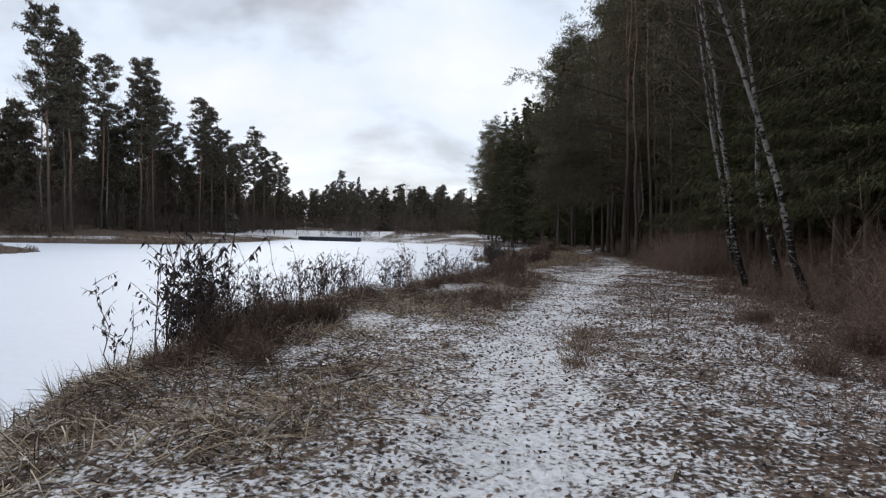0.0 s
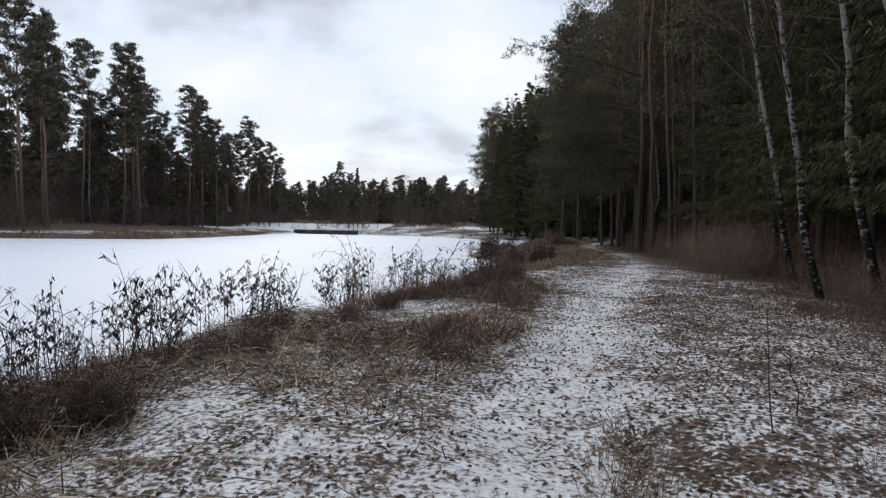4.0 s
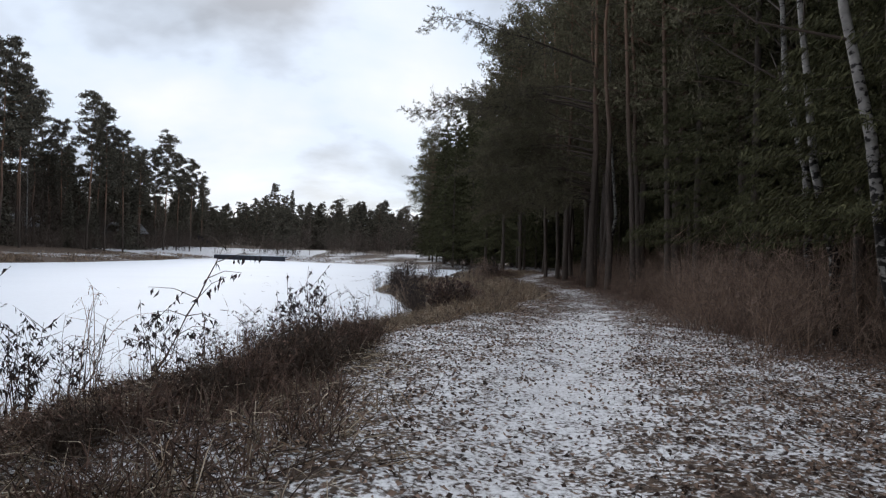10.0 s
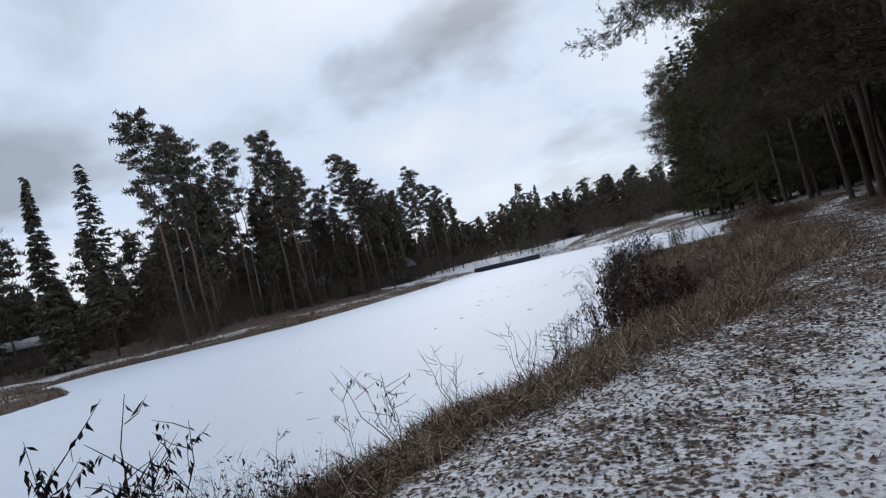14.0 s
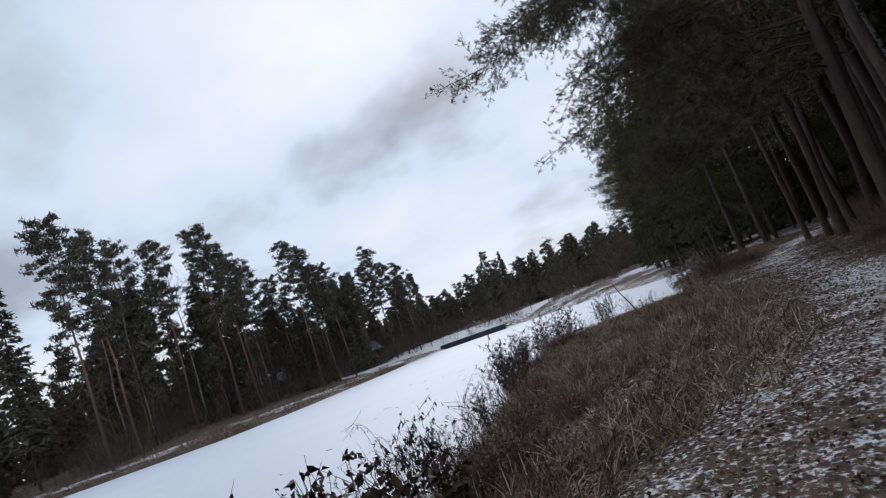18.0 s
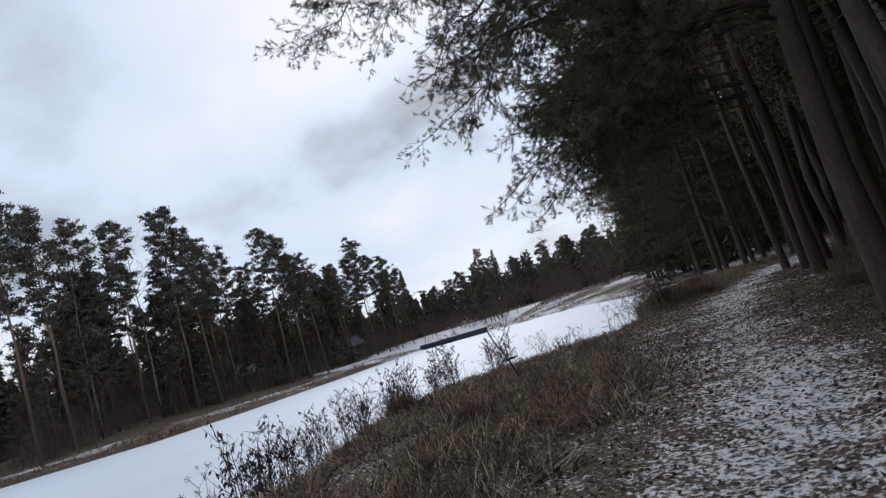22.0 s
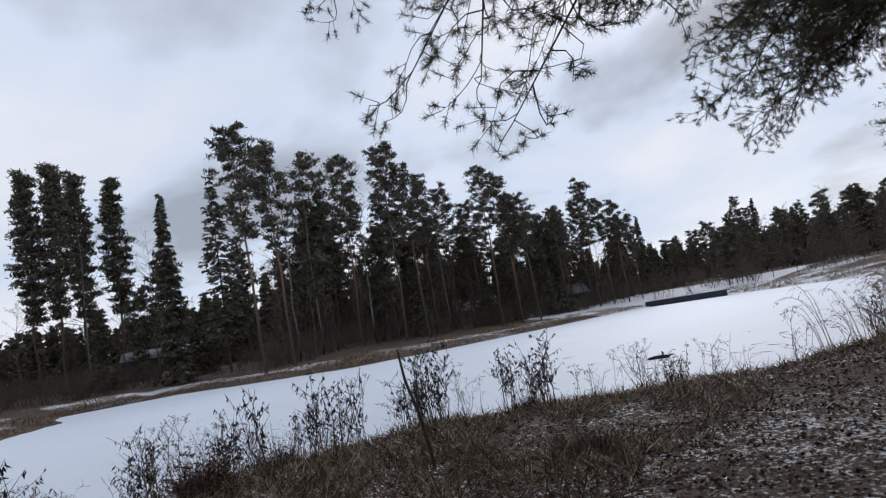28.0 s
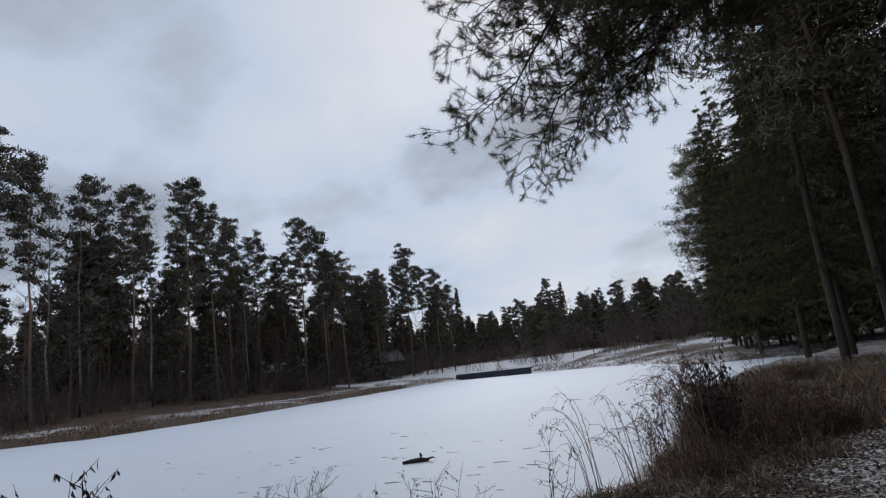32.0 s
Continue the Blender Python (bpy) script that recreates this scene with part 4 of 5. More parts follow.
def plant_path_pines():
    a = near_pine(18, 201, [(4.1, 144, 5.4, 0.85), (4.4, 139, 5.0, 0.8), (4.4, 148, 5.4, 0.9), (5.3, 142, 5.0, 0.6), (4.8, 150, 4.6, 0.4), (4.7, 165, 4.2, 0.2), (4.3, 153, 5.2, 0.7), (4.0, 217, 3.3, 0.9), (4.2, 208, 3.4, 0.9), (4.3, 198, 3.4, 0.7), (4.9, 190, 3.6, 0.7), (4.6, 180, 3.8, 0.5), (5.2, 175, 5.0, 0.2), (6.2, 147, 7.4, 0.4), (6.4, 158, 7.2, 1.0), (6.8, 160, 6.4, 0.5), (8.4, 163, 8.6, 0.4),
                            (8.2, 178, 7.0, 0.3), (10.5, 184, 8.0, -1.2), (8.6, 147, 9.0, -0.7), (6.0, 122, 4.5, 0.3), (9.2, 130, 6.4, -0.4), (7.4, 190, 5.6, -0.4)], 9,
                  "old Scots pine beside the path with boughs over the bank", 0.17, 10, dense=1.35)
    a.matrix_basis = pose(9.6, 41.2, float(height(9.6, 41.2)))
    b = near_pine(17, 202, [(4.9, 157, 5.6, 1.1), (4.9, 163, 5.3, 1.05), (5.0, 168, 5.9, 0.8), (5.3, 151, 5.2, 0.8), (5.6, 176, 5.4, 0.6), (5.3, 158, 5.2, 0.8), (6.0, 148, 5.2, 0.6), (5.2, 188, 4.6, 0.5), (6.2, 160, 5.6, 0.6), (6.4, 179, 6.4, 0.4), (6.8, 172, 5.6, 0.6), (7.5, 165, 5.2, 0.4), (9, 178, 4.8, 0.2), (4.6, 200, 4.0, 0.7), (10.5, 170, 4.5, -0.3)], 7,
                  "Scots pine beside the path with low drooping boughs", 0.15, 10, dense=2.1)
    b.matrix_basis = pose(10.2, 49.6, float(height(10.2, 49.6)))
    big = stock(far_pine(22, 0.74, 3.5, 230, PINE_NEEDLE, 1.9, (0.24, 0.06), 1.3, label="broad Scots pine beside the path"))
    for x, y, t, z in ((11.8, 46.2, 20, 1.0), (12.4, 49.8, 90, 1.15), (12.2, 53.5, 140, 1.05), (13.0, 56.2, 30, 1.2), (12.8, 59.5, 250, 1.05), (13.6, 64, 60, 1.1), (13.0, 51.3, 200, 1.15), (12.6, 43.0, 200, 1.0), (12.4, 38.0, 310, 1.0), (12.2, 33.0, 110, 0.95)):
        place(big, x, y, t, z)
    for i, (x, y, r, lx) in enumerate(((9.9, 39.6, 0.13, -0.02), (10.6, 38.2, 0.12, -0.05), (10.2, 42.8, 0.12, -0.03), (11.6, 40.6, 0.12, -0.04), (11.2, 36.0, 0.12, -0.04), (10.4, 52.8, 0.12, -0.03), (10.7, 54.4, 0.13, -0.02), (10.3, 56.4, 0.12, -0.03), (11.4, 55.2, 0.13, -0.03))):
        c = near_pine(19, 210 + i, [], 8, "straight pine stem close beside the path", r, 8, (lx, 0.01))
        c.matrix_basis = pose(x, y, float(height(x, y)), 0, 0, 0)


plant_path_pines()


# ---- things people left ----
def box(geo, x0, x1, y0, y1, z0, z1, bevel=0.0):
    bm = bmesh.new()
    bmesh.ops.create_cube(bm, size=1)
    for v in bm.verts:
        v.co = ((x0 + x1) / 2 + v.co.x * (x1 - x0), (y0 + y1) / 2 + v.co.y * (y1 - y0), (z0 + z1) / 2 + v.co.z * (z1 - z0))
    if bevel:
        bmesh.ops.bevel(bm, geom=bm.edges[:], offset=bevel, segments=1, affect="EDGES")
    bmesh.ops.triangulate(bm, faces=bm.faces[:])
    bm.verts.index_update()
    geo.add([v.co[:] for v in bm.verts], [[v.index for v in f.verts] for f in bm.faces])
    bm.free()
    return geo


def build_weir():
    """The low dark wall at the head of the pond, with snow on its coping."""
    root = tagged(new("weir"), "low dark concrete weir with snow on its coping", "weir")
    length = math.hypot(15, 5.5)
    part("wall", box(Geo(), -length / 2, length / 2, -0.25, 0.25, -0.6, 0.62, 0.04), CONCRETE, root)
    part("coping", box(Geo(), -length / 2 - 0.1, length / 2 + 0.1, -0.1, 0.7, 0.62, 0.76, 0.05), CONCRETE, root)
    part("snow_cap", box(Geo(), -length / 2 - 0.05, length / 2 + 0.05, -0.02, 0.66, 0.76, 0.86, 0.04), ICE, root, "snow lying on the coping")
    for x in (-5.0, 0.0, 5.0):
        part("buttress", box(Geo(), x - 0.2, x + 0.2, -0.5, -0.25, -0.6, 0.4, 0.03), CONCRETE, root)
    root.matrix_basis = pose(-33.2, 127.6, ICE_LEVEL + 0.1, 0, 0, math.degrees(math.atan2(-5.5, 15)))


build_weir()


def build_house(x, y, turn, width, deep, wall_h, roof_h, wall, roof, label):
    root = tagged(new("house"), label, "house")
    part("wall", box(Geo(), -width / 2, width / 2, -deep / 2, deep / 2, -0.6, wall_h, 0.03), wall, root)
    for side in (-1, 1):
        g = Geo()
        over = 0.5
        a = np.array([[-width / 2 - over, side * (deep / 2 + over), wall_h - 0.15], [width / 2 + over, side * (deep / 2 + over), wall_h - 0.15], [width / 2 + over, 0, wall_h + roof_h], [-width / 2 - over, 0, wall_h + roof_h]])
        g.add(np.concatenate([a, a + [0, 0, 0.18]]), [[4, 5, 6], [4, 6, 7], [0, 2, 1], [0, 3, 2], [0, 1, 5], [0, 5, 4], [1, 2, 6], [1, 6, 5], [3, 0, 4], [3, 4, 7]])
        part("roof_slope", g, roof, root, "snow-dusted grey roof slope")
    for side in (-1, 1):
        g = Geo()
        a = np.array([[side * width / 2, -deep / 2, wall_h], [side * width / 2, deep / 2, wall_h], [side * width / 2, 0, wall_h + roof_h - 0.1]])
        g.add(np.concatenate([a, a - [side * 0.2, 0, 0]]), [[0, 1, 2], [3, 5, 4], [0, 2, 5], [0, 5, 3], [1, 4, 5], [1, 5, 2]])
        part("gable", g, wall, root)
    part("chimney", box(Geo(), width * 0.2, width * 0.2 + 0.6, -0.3, 0.3, wall_h + roof_h * 0.5, wall_h + roof_h + 0.7, 0.03), CONCRETE, root)
    for i in range(3):
        u = (i - 1) * width * 0.3
        w = part("window", box(Geo(), u - 0.55, u + 0.55, -deep / 2 - 0.06, -deep / 2 + 0.05, 1.0, 2.2, 0.02), GREY_BOARD, root, "dark window frame")
        part("pane", box(Geo(), u - 0.45, u + 0.45, -deep / 2 - 0.075, -deep / 2 - 0.05, 1.1, 2.1), WINDOW_GLASS, w)
    root.matrix_basis = pose(x, y, float(height(x, y)) + 0.2, 0, 0, turn)


build_house(-96, 74, 68, 11, 6, 3.0, 1.3, GREY_BOARD, GREY_ROOF, "low grey timber house with a snow-dusted roof behind the pines")
build_house(-66, 146, 60, 6, 5, 2.4, 2.0, GREY_BOARD, GREY_ROOF, "small grey house among the far trees")
build_house(-80, 132, 50, 8, 6, 2.6, 2.2, GREY_BOARD, GREY_ROOF, "dark timber cottage among the far trees")


def lay_driftwood():
    rng = np.random.default_rng(12)
    g = Geo()
    line = np.array([[-0.5, 0, 0.07], [-0.2, 0.02, 0.08], [0.15, 0, 0.09], [0.45, -0.03, 0.08]])
    g.tube(line, [0.05, 0.085, 0.1, 0.06], 8)
    root = tagged(new("driftwood"), "dark broken log lying on the snow-covered ice", "log")
    part("log", g, DARK_WOOD, root, smooth=True)
    g = Geo()
    g.tube([[0.12, 0, 0.1], [0.2, 0.02, 0.24], [0.16, 0.03, 0.34]], [0.07, 0.06, 0.03], 6)
    part("stub", g, DARK_WOOD, root)
    g = Geo()
    g.tube([[0.4, 0, 0.09], [0.62, 0.04, 0.14], [0.7, 0.05, 0.10]], [0.045, 0.03, 0.012], 6)
    part("stub", g, DARK_WOOD, root)
    root.matrix_basis = pose(-0.6, 56.3, ICE_LEVEL - 0.01, 0, 0, 35) @ Matrix.Diagonal((0.62, 0.62, 0.62, 1))
    for i, (x, y, a, b, r) in enumerate(((-2.6, 17.0, 20, 1.5, 0.012), (-1.4, 15.8, 160, 1.2, 0.010), (0.4, 19.2, 25, 1.1, 0.010), (0.9, 17.9, 200, 1.0, 0.012), (-0.95, 4.9, 35, 1.0, 0.012), (-0.25, 15.3, 60, 1.2, 0.012), (0.0, 15.6, 75, 1.3, 0.013), (-2.2, 11.6, 70, 1.6, 0.012), (3.0, 39.5, 120, 1.3, 0.012), (4.4, 34.5, 30, 1.2, 0.012), (7.6, 12.6, 150, 1.8, 0.02), (9.6, 22.5, 100, 2.2, 0.025), (10.8, 30.5, 60, 2.0, 0.025))):
        g = Geo()
        line = bent((-b / 2, 0, 0.03), (b / 2, 0, 0.10), 0.05, 6, rng)
        g.tube(line, np.linspace(r, r * 0.35, 6), 5)
        for k in range(2):
            p = line[2 + k]
            g.tube([p, p + [0.15, rng.normal() * 0.15, 0.12]], [r * 0.5, r * 0.2], 4)
        ob = tagged(new("fallen_stick", g.mesh("fallen_stick", TWIG, True)), "thin fallen bare stick on the dead grass", "stick", "fallen sticks")
        ob.matrix_basis = pose(x, y, float(height(x, y)), 0, 0, a)
    g = Geo()
    g.tube(bent((0.05, 0, -0.15), (-0.45, 0.15, 1.15), 0.015, 5, rng), np.linspace(0.022, 0.012, 5), 6)
    ob = tagged(new("stake"), "thin dark stake standing in the bank", "stake")
    part("pole", g, TWIG, ob, smooth=True)
    ob.matrix_basis = pose(3.65, 43.8, float(height(3.65, 43.8)))


lay_driftwood()


# ---- plants of the bank ----
def scatter(rng, n, y0, y1, left, right):
    """Random spots between two lines, given as functions of y."""
    y = rng.uniform(y0, y1, n)
    a, b = left(y), right(y)
    x = a + (b - a) * rng.random(n)
    return x, y


NEAR_SHORE = SHORE[:29]


def lay_leaves():
    rng = np.random.default_rng(5)
    geo = Geo()
    x, y = scatter(rng, 250000, -1.5, 72, lambda v: along(GRASS_EDGE, v) - np.interp(v, [22, 26], [1.4, 4.0]), lambda v: along(EDGE, v) + 1.0)
    more = scatter(rng, 26000, 38, 58, lambda v: along(GRASS_EDGE, v) - 0.4, lambda v: along(EDGE, v))
    side = scatter(rng, 7000, 15, 24, lambda v: along(TRAIL, v) + 0.7, lambda v: along(EDGE, v))
    x, y = np.concatenate([x, more[0], side[0]]), np.concatenate([y, more[1], side[1]])
    off = np.abs(x - along(TRAIL, y))
    keep = (rng.random(len(x)) < np.interp(off, [0, 0.4, 1.1, 6], [0.38, 0.5, 0.9, 1.0]) * np.interp(y, [9, 15], [0.78, 1])) & (pond_depth(x, y) < -0.5)
    x, y = x[keep], y[keep]
    z = height(x, y) + rng.uniform(0.002, 0.016, len(x))
    way = rng.normal(size=(len(x), 3)) * [1, 1, 0.22]
    geo.leaves(np.stack([x, y, z], 1), way, rng.uniform(0.022, 0.06, len(x)), rng.uniform(0.012, 0.038, len(x)), 0.25)
    tagged(new("fallen_leaves", geo.mesh("fallen_leaves", DEAD_LEAF)), "brown curled fallen leaves on thin snow", "fallen leaves", kind="stuff")


lay_leaves()


def grow_grass():
    rng = np.random.default_rng(6)
    geo, brown, rust, tangle = Geo(), Geo(), Geo(), Geo()
    # matted bank grass: tussocks of bent blades, longer and browner past the first bend
    for into, spots, early, after in ((brown, 12800, 0.5, 1.0), (geo, 6500, 0.8, 0.6)):
        x, y = scatter(rng, spots, -2.5, 70, lambda v: along(NEAR_SHORE, v) + 0.05, lambda v: along(GRASS_EDGE, v) + 0.5)
        patch = ripple(x, y, 0.75) + 0.5 * ripple(y, x, 1.9)
        keep = (rng.random(len(x)) < np.clip((along(GRASS_EDGE, y) + 0.5 - x) / 1.0, 0.05, 1)) & (patch > np.where((y < 9.8) & (x > -2.2), 0.3, np.interp(y, [12.5, 14, 17.5, 19, 22, 26], [-0.5, 0.15, 0.15, -0.5, -0.5, -0.42]))) & (rng.random(len(x)) < np.interp(y, [21, 26], [early, after]))
        x, y = x[keep], y[keep]
        late = np.clip((y - 22) / 5, 0, 1)
        m = 16
        bx, by = np.repeat(x, m) + rng.normal(size=len(x) * m) * 0.11, np.repeat(y, m) + rng.normal(size=len(x) * m) * 0.11
        lay = np.repeat(rng.normal(size=(len(x), 2)) * 0.6, m, 0)
        way = np.concatenate([lay + rng.normal(size=(len(bx), 2)) * 0.5, (rng.uniform(0.25, 1.0, len(bx)) + 0.5 * np.repeat(late, m))[:, None]], 1)
        length = np.repeat((rng.uniform(0.18, 0.46, len(x)) + 0.10 * late) * np.interp(y, [42, 45, 52, 54], [1, 0.6, 0.6, 1]), m) * rng.uniform(0.6, 1.4, len(bx))
        into.blades(np.stack([bx, by, height(bx, by) - 0.01], 1), way, length, 0.009, rng.uniform(0.2, 0.7, len(bx)))
    # taller rusty grass on the side of the path
    x, y = scatter(rng, 520, 9, 24, lambda v: along(GRASS_EDGE, v) - 1.4, lambda v: along(GRASS_EDGE, v) - 0.1)
    keep = ripple(x, y, 0.55) > -0.35
    x, y = x[keep], y[keep]
    bx, by = np.repeat(x, 14) + rng.normal(size=len(x) * 14) * 0.09, np.repeat(y, 14) + rng.normal(size=len(x) * 14) * 0.09
    rust.blades(np.stack([bx, by, height(bx, by) - 0.01], 1), rng.normal(size=(len(bx), 3)) * [0.45, 0.45, 0] + [0, 0, 1], rng.uniform(0.15, 0.5, len(bx)), 0.008, rng.uniform(0.1, 0.5, len(bx)))
    # dark tangle of fallen stalks behind the weeds
    x, y = scatter(rng, 1900, 3.5, 24, lambda v: along(NEAR_SHORE, v) + 0.3, lambda v: along(GRASS_EDGE, v) - 0.2)
    keep = ripple(x, y, 0.6) + 0.6 * ripple(y, x, 1.4) > np.where((y < 9.5) & (x > -2.1), 0.75, np.interp(y, [4, 8, 11.5, 13, 14.5, 18, 19], [0.35, -0.1, -0.1, 0.55, 0.5, 0.4, -0.1]))
    x, y = x[keep], y[keep]
    m = 10
    bx, by = np.repeat(x, m) + rng.normal(size=len(x) * m) * 0.16, np.repeat(y, m) + rng.normal(size=len(x) * m) * 0.16
    tangle.blades(np.stack([bx, by, height(bx, by) + rng.uniform(-0.01, 0.14, len(bx))], 1), rng.normal(size=(len(bx), 3)) * [0.8, 0.8, 0.25] + [0, 0, 0.25], rng.uniform(0.15, 0.42, len(bx)), rng.uniform(0.005, 0.010, len(bx)), rng.uniform(0.0, 0.5, len(bx)))
    # long pale straw laid flat over it
    x, y = scatter(rng, 5200, -2.5, 27, lambda v: along(NEAR_SHORE, v) + 0.2, lambda v: along(GRASS_EDGE, v) + 0.2)
    flow = ripple(x, y, 0.4) * 2.4 + rng.normal(size=len(x)) * 0.6
    geo.blades(np.stack([x, y, height(x, y) + rng.uniform(0.01, 0.16, len(x))], 1), np.stack([np.cos(flow), np.sin(flow), rng.uniform(-0.05, 0.3, len(x))], 1),
               rng.uniform(0.14, 0.42, len(x)), rng.uniform(0.005, 0.009, len(x)), rng.uniform(0.1, 0.5, len(x)))
    # upright blades at the water's edge
    x, y = scatter(rng, 9000, -2.5, 57, lambda v: along(NEAR_SHORE, v) - 0.15, lambda v: along(NEAR_SHORE, v) + 0.9)
    sparse = (y < 43.5) | (y > 53) | (rng.random(len(x)) < 0.3)
    x, y = x[sparse], y[sparse]
    geo.blades(np.stack([x, y, height(x, y) - 0.02], 1), rng.normal(size=(len(x), 3)) * [0.32, 0.32, 0] + [0, 0, 1], rng.uniform(0.15, 0.45, len(x)), 0.006, rng.uniform(0, 0.3, len(x)))
    # low brown growth along the wood's edge
    x, y = scatter(rng, 6000, -1, 72, lambda v: along(EDGE, v) - 3.4, lambda v: along(EDGE, v) + 2.0)
    keep = (rng.random(len(x)) < np.clip((x - along(EDGE, y) + 3.4) / 2.0, 0.15, 1)) & (x > along(TRAIL, y) + 0.9)
    x, y = x[keep], y[keep]
    m = 12
    bx, by = np.repeat(x, m) + rng.normal(size=len(x) * m) * 0.12, np.repeat(y, m) + rng.normal(size=len(x) * m) * 0.12
    rust.blades(np.stack([bx, by, height(bx, by) - 0.01], 1), rng.normal(size=(len(bx), 3)) * [0.5, 0.5, 0] + [0, 0, 0.8], rng.uniform(0.08, 0.32, len(bx)), 0.006, rng.uniform(0.1, 0.5, len(bx)))
    tagged(new("dry_grass", geo.mesh("dry_grass", DRY_GRASS)), "matted tan and brown dead grass on the pond bank", "dry grass", kind="stuff")
    tagged(new("brown_grass", brown.mesh("brown_grass", BROWN_GRASS)), "tangled brown dead grass in tussocks on the bank", "dry grass", kind="stuff")
    tagged(new("stalk_tangle", tangle.mesh("stalk_tangle", TANGLE)), "dark tangle of fallen dead stalks on the bank", "dead stalks", kind="stuff")
    tagged(new("dead_undergrowth", rust.mesh("dead_undergrowth", RUST_GRASS)), "low rusty dead grass along the wood's edge", "dead grass", kind="stuff")
    far = Geo()
    n = 30000
    k = rng.integers(29, len(SHORE) - 1, n)
    u = rng.random((n, 1))
    p = SHORE[k] * (1 - u) + SHORE[k + 1] * u
    d = rng.uniform(0.1, 1, n) ** 1.5 * 9
    nrm = np.stack([-(SHORE[k + 1] - SHORE[k])[:, 1], (SHORE[k + 1] - SHORE[k])[:, 0]], 1)
    nrm /= np.linalg.norm(nrm, axis=1)[:, None]
    p = p - nrm * d[:, None]
    keep = (pond_depth(p[:, 0], p[:, 1]) < 0) & (ripple(p[:, 0], p[:, 1], 0.35) > -0.45)
    p = p[keep]
    far.blades(np.stack([p[:, 0], p[:, 1], height(p[:, 0], p[:, 1]) - 0.05], 1), rng.normal(size=(len(p), 3)) * [0.4, 0.4, 0] + [0, 0, 1], rng.uniform(0.2, 0.6, len(p)), 0.045, rng.uniform(0, 0.5, len(p)))
    tagged(new("far_bank_grass", far.mesh("far_bank_grass", BROWN_GRASS)), "brown dead reeds and grass on the far bank", "dry grass", kind="stuff")


grow_grass()


def leafy_weed(h, seed, leafy=1.0):
    """A dead weed: a few stems with side shoots and shrivelled dark leaves hanging from them."""
    rng = np.random.default_rng(seed)
    root = tagged(new("weed"), "dead weed with shrivelled black leaves at the ice edge", "weed", "weeds along the shore")
    leaf, stem = Geo(), Geo()
    for s in range(int(rng.integers(2, 5))):
        base = np.array([rng.normal() * 0.05, rng.normal() * 0.05, -0.03])
        tip = base + [rng.normal() * 0.16 * h, rng.normal() * 0.16 * h, h * rng.uniform(0.65, 1.05)]
        line = bent(base, tip, 0.03 * h, 5, rng)
        stem.tube(line, np.linspace(0.007, 0.002, 5), 4)
        for k in range(int(rng.integers(3, 7))):
            u = rng.uniform(0.35, 0.95)
            p = base + (tip - base) * u
            a = rng.uniform(0, 6.283)
            q = p + np.array([math.cos(a), math.sin(a), rng.uniform(0.3, 1.2)]) * rng.uniform(0.1, 0.28) * h
            stem.tube([p, (p + q) / 2 + rng.normal(size=3) * 0.012, q], [0.004, 0.003, 0.0015], 3)
            m = int(rng.integers(3, 8) * leafy)
            if m:
                at = p + (q - p) * rng.uniform(0.3, 1.05, (m, 1))
                leaf.leaves(at, rng.normal(size=(m, 3)) * [0.6, 0.6, 0.3] + [0, 0, -1.2], rng.uniform(0.045, 0.085, m), rng.uniform(0.011, 0.026, m), 0.5)
        m = int(rng.integers(9, 17) * leafy)
        if m:
            at = base + (tip - base) * rng.uniform(0.3, 1.0, (m, 1))
            leaf.leaves(at, rng.normal(size=(m, 3)) * [0.7, 0.7, 0.3] + [0, 0, -1.2], rng.uniform(0.045, 0.085, m), rng.uniform(0.011, 0.026, m), 0.5)
    tagged(part("stalkwork", stem, WEED_STEM, root), kind="stuff")
    if leaf.n:
        tagged(part("dead_leaves", leaf, WEED_LEAF, root, "shrivelled black leaves"), kind="stuff")
    return root


def umbel_weed(h, seed):
    """A dry stalk that forks into fine rays with small seed heads."""
    rng = np.random.default_rng(seed)
    root = tagged(new("dry_stalk"), "thin dry umbel stalk standing at the ice edge", "dry stalk", "dry stalks along the shore")
    stem, heads = Geo(), Geo()
    top = np.array([rng.normal() * 0.12 * h, rng.normal() * 0.12 * h, h])
    stem.tube(bent((0, 0, -0.03), top, 0.015, 5, rng), np.linspace(0.006, 0.0025, 5), 4)
    for k in range(6):
        u = rng.uniform(0.45, 1.0)
        p = top * u
        a = rng.uniform(0, 6.283)
        q = p + np.array([math.cos(a) * 0.7, math.sin(a) * 0.7, 1]) * rng.uniform(0.12, 0.24) * h
        stem.tube([p, q], [0.003, 0.002], 3)
        for j in range(7):
            e = q + unit(rng.normal(size=3) + [0, 0, 1.3]) * rng.uniform(0.03, 0.075)
            stem.tube([q, e], [0.0018, 0.0012], 3)
            heads.leaves(np.repeat(e[None], 3, 0), rng.normal(size=(3, 3)), 0.014, 0.010)
    tagged(part("stalkwork", stem, WEED_STEM, root), kind="stuff")
    tagged(part("seed_heads", heads, WEED_STEM, root), kind="stuff")
    return root


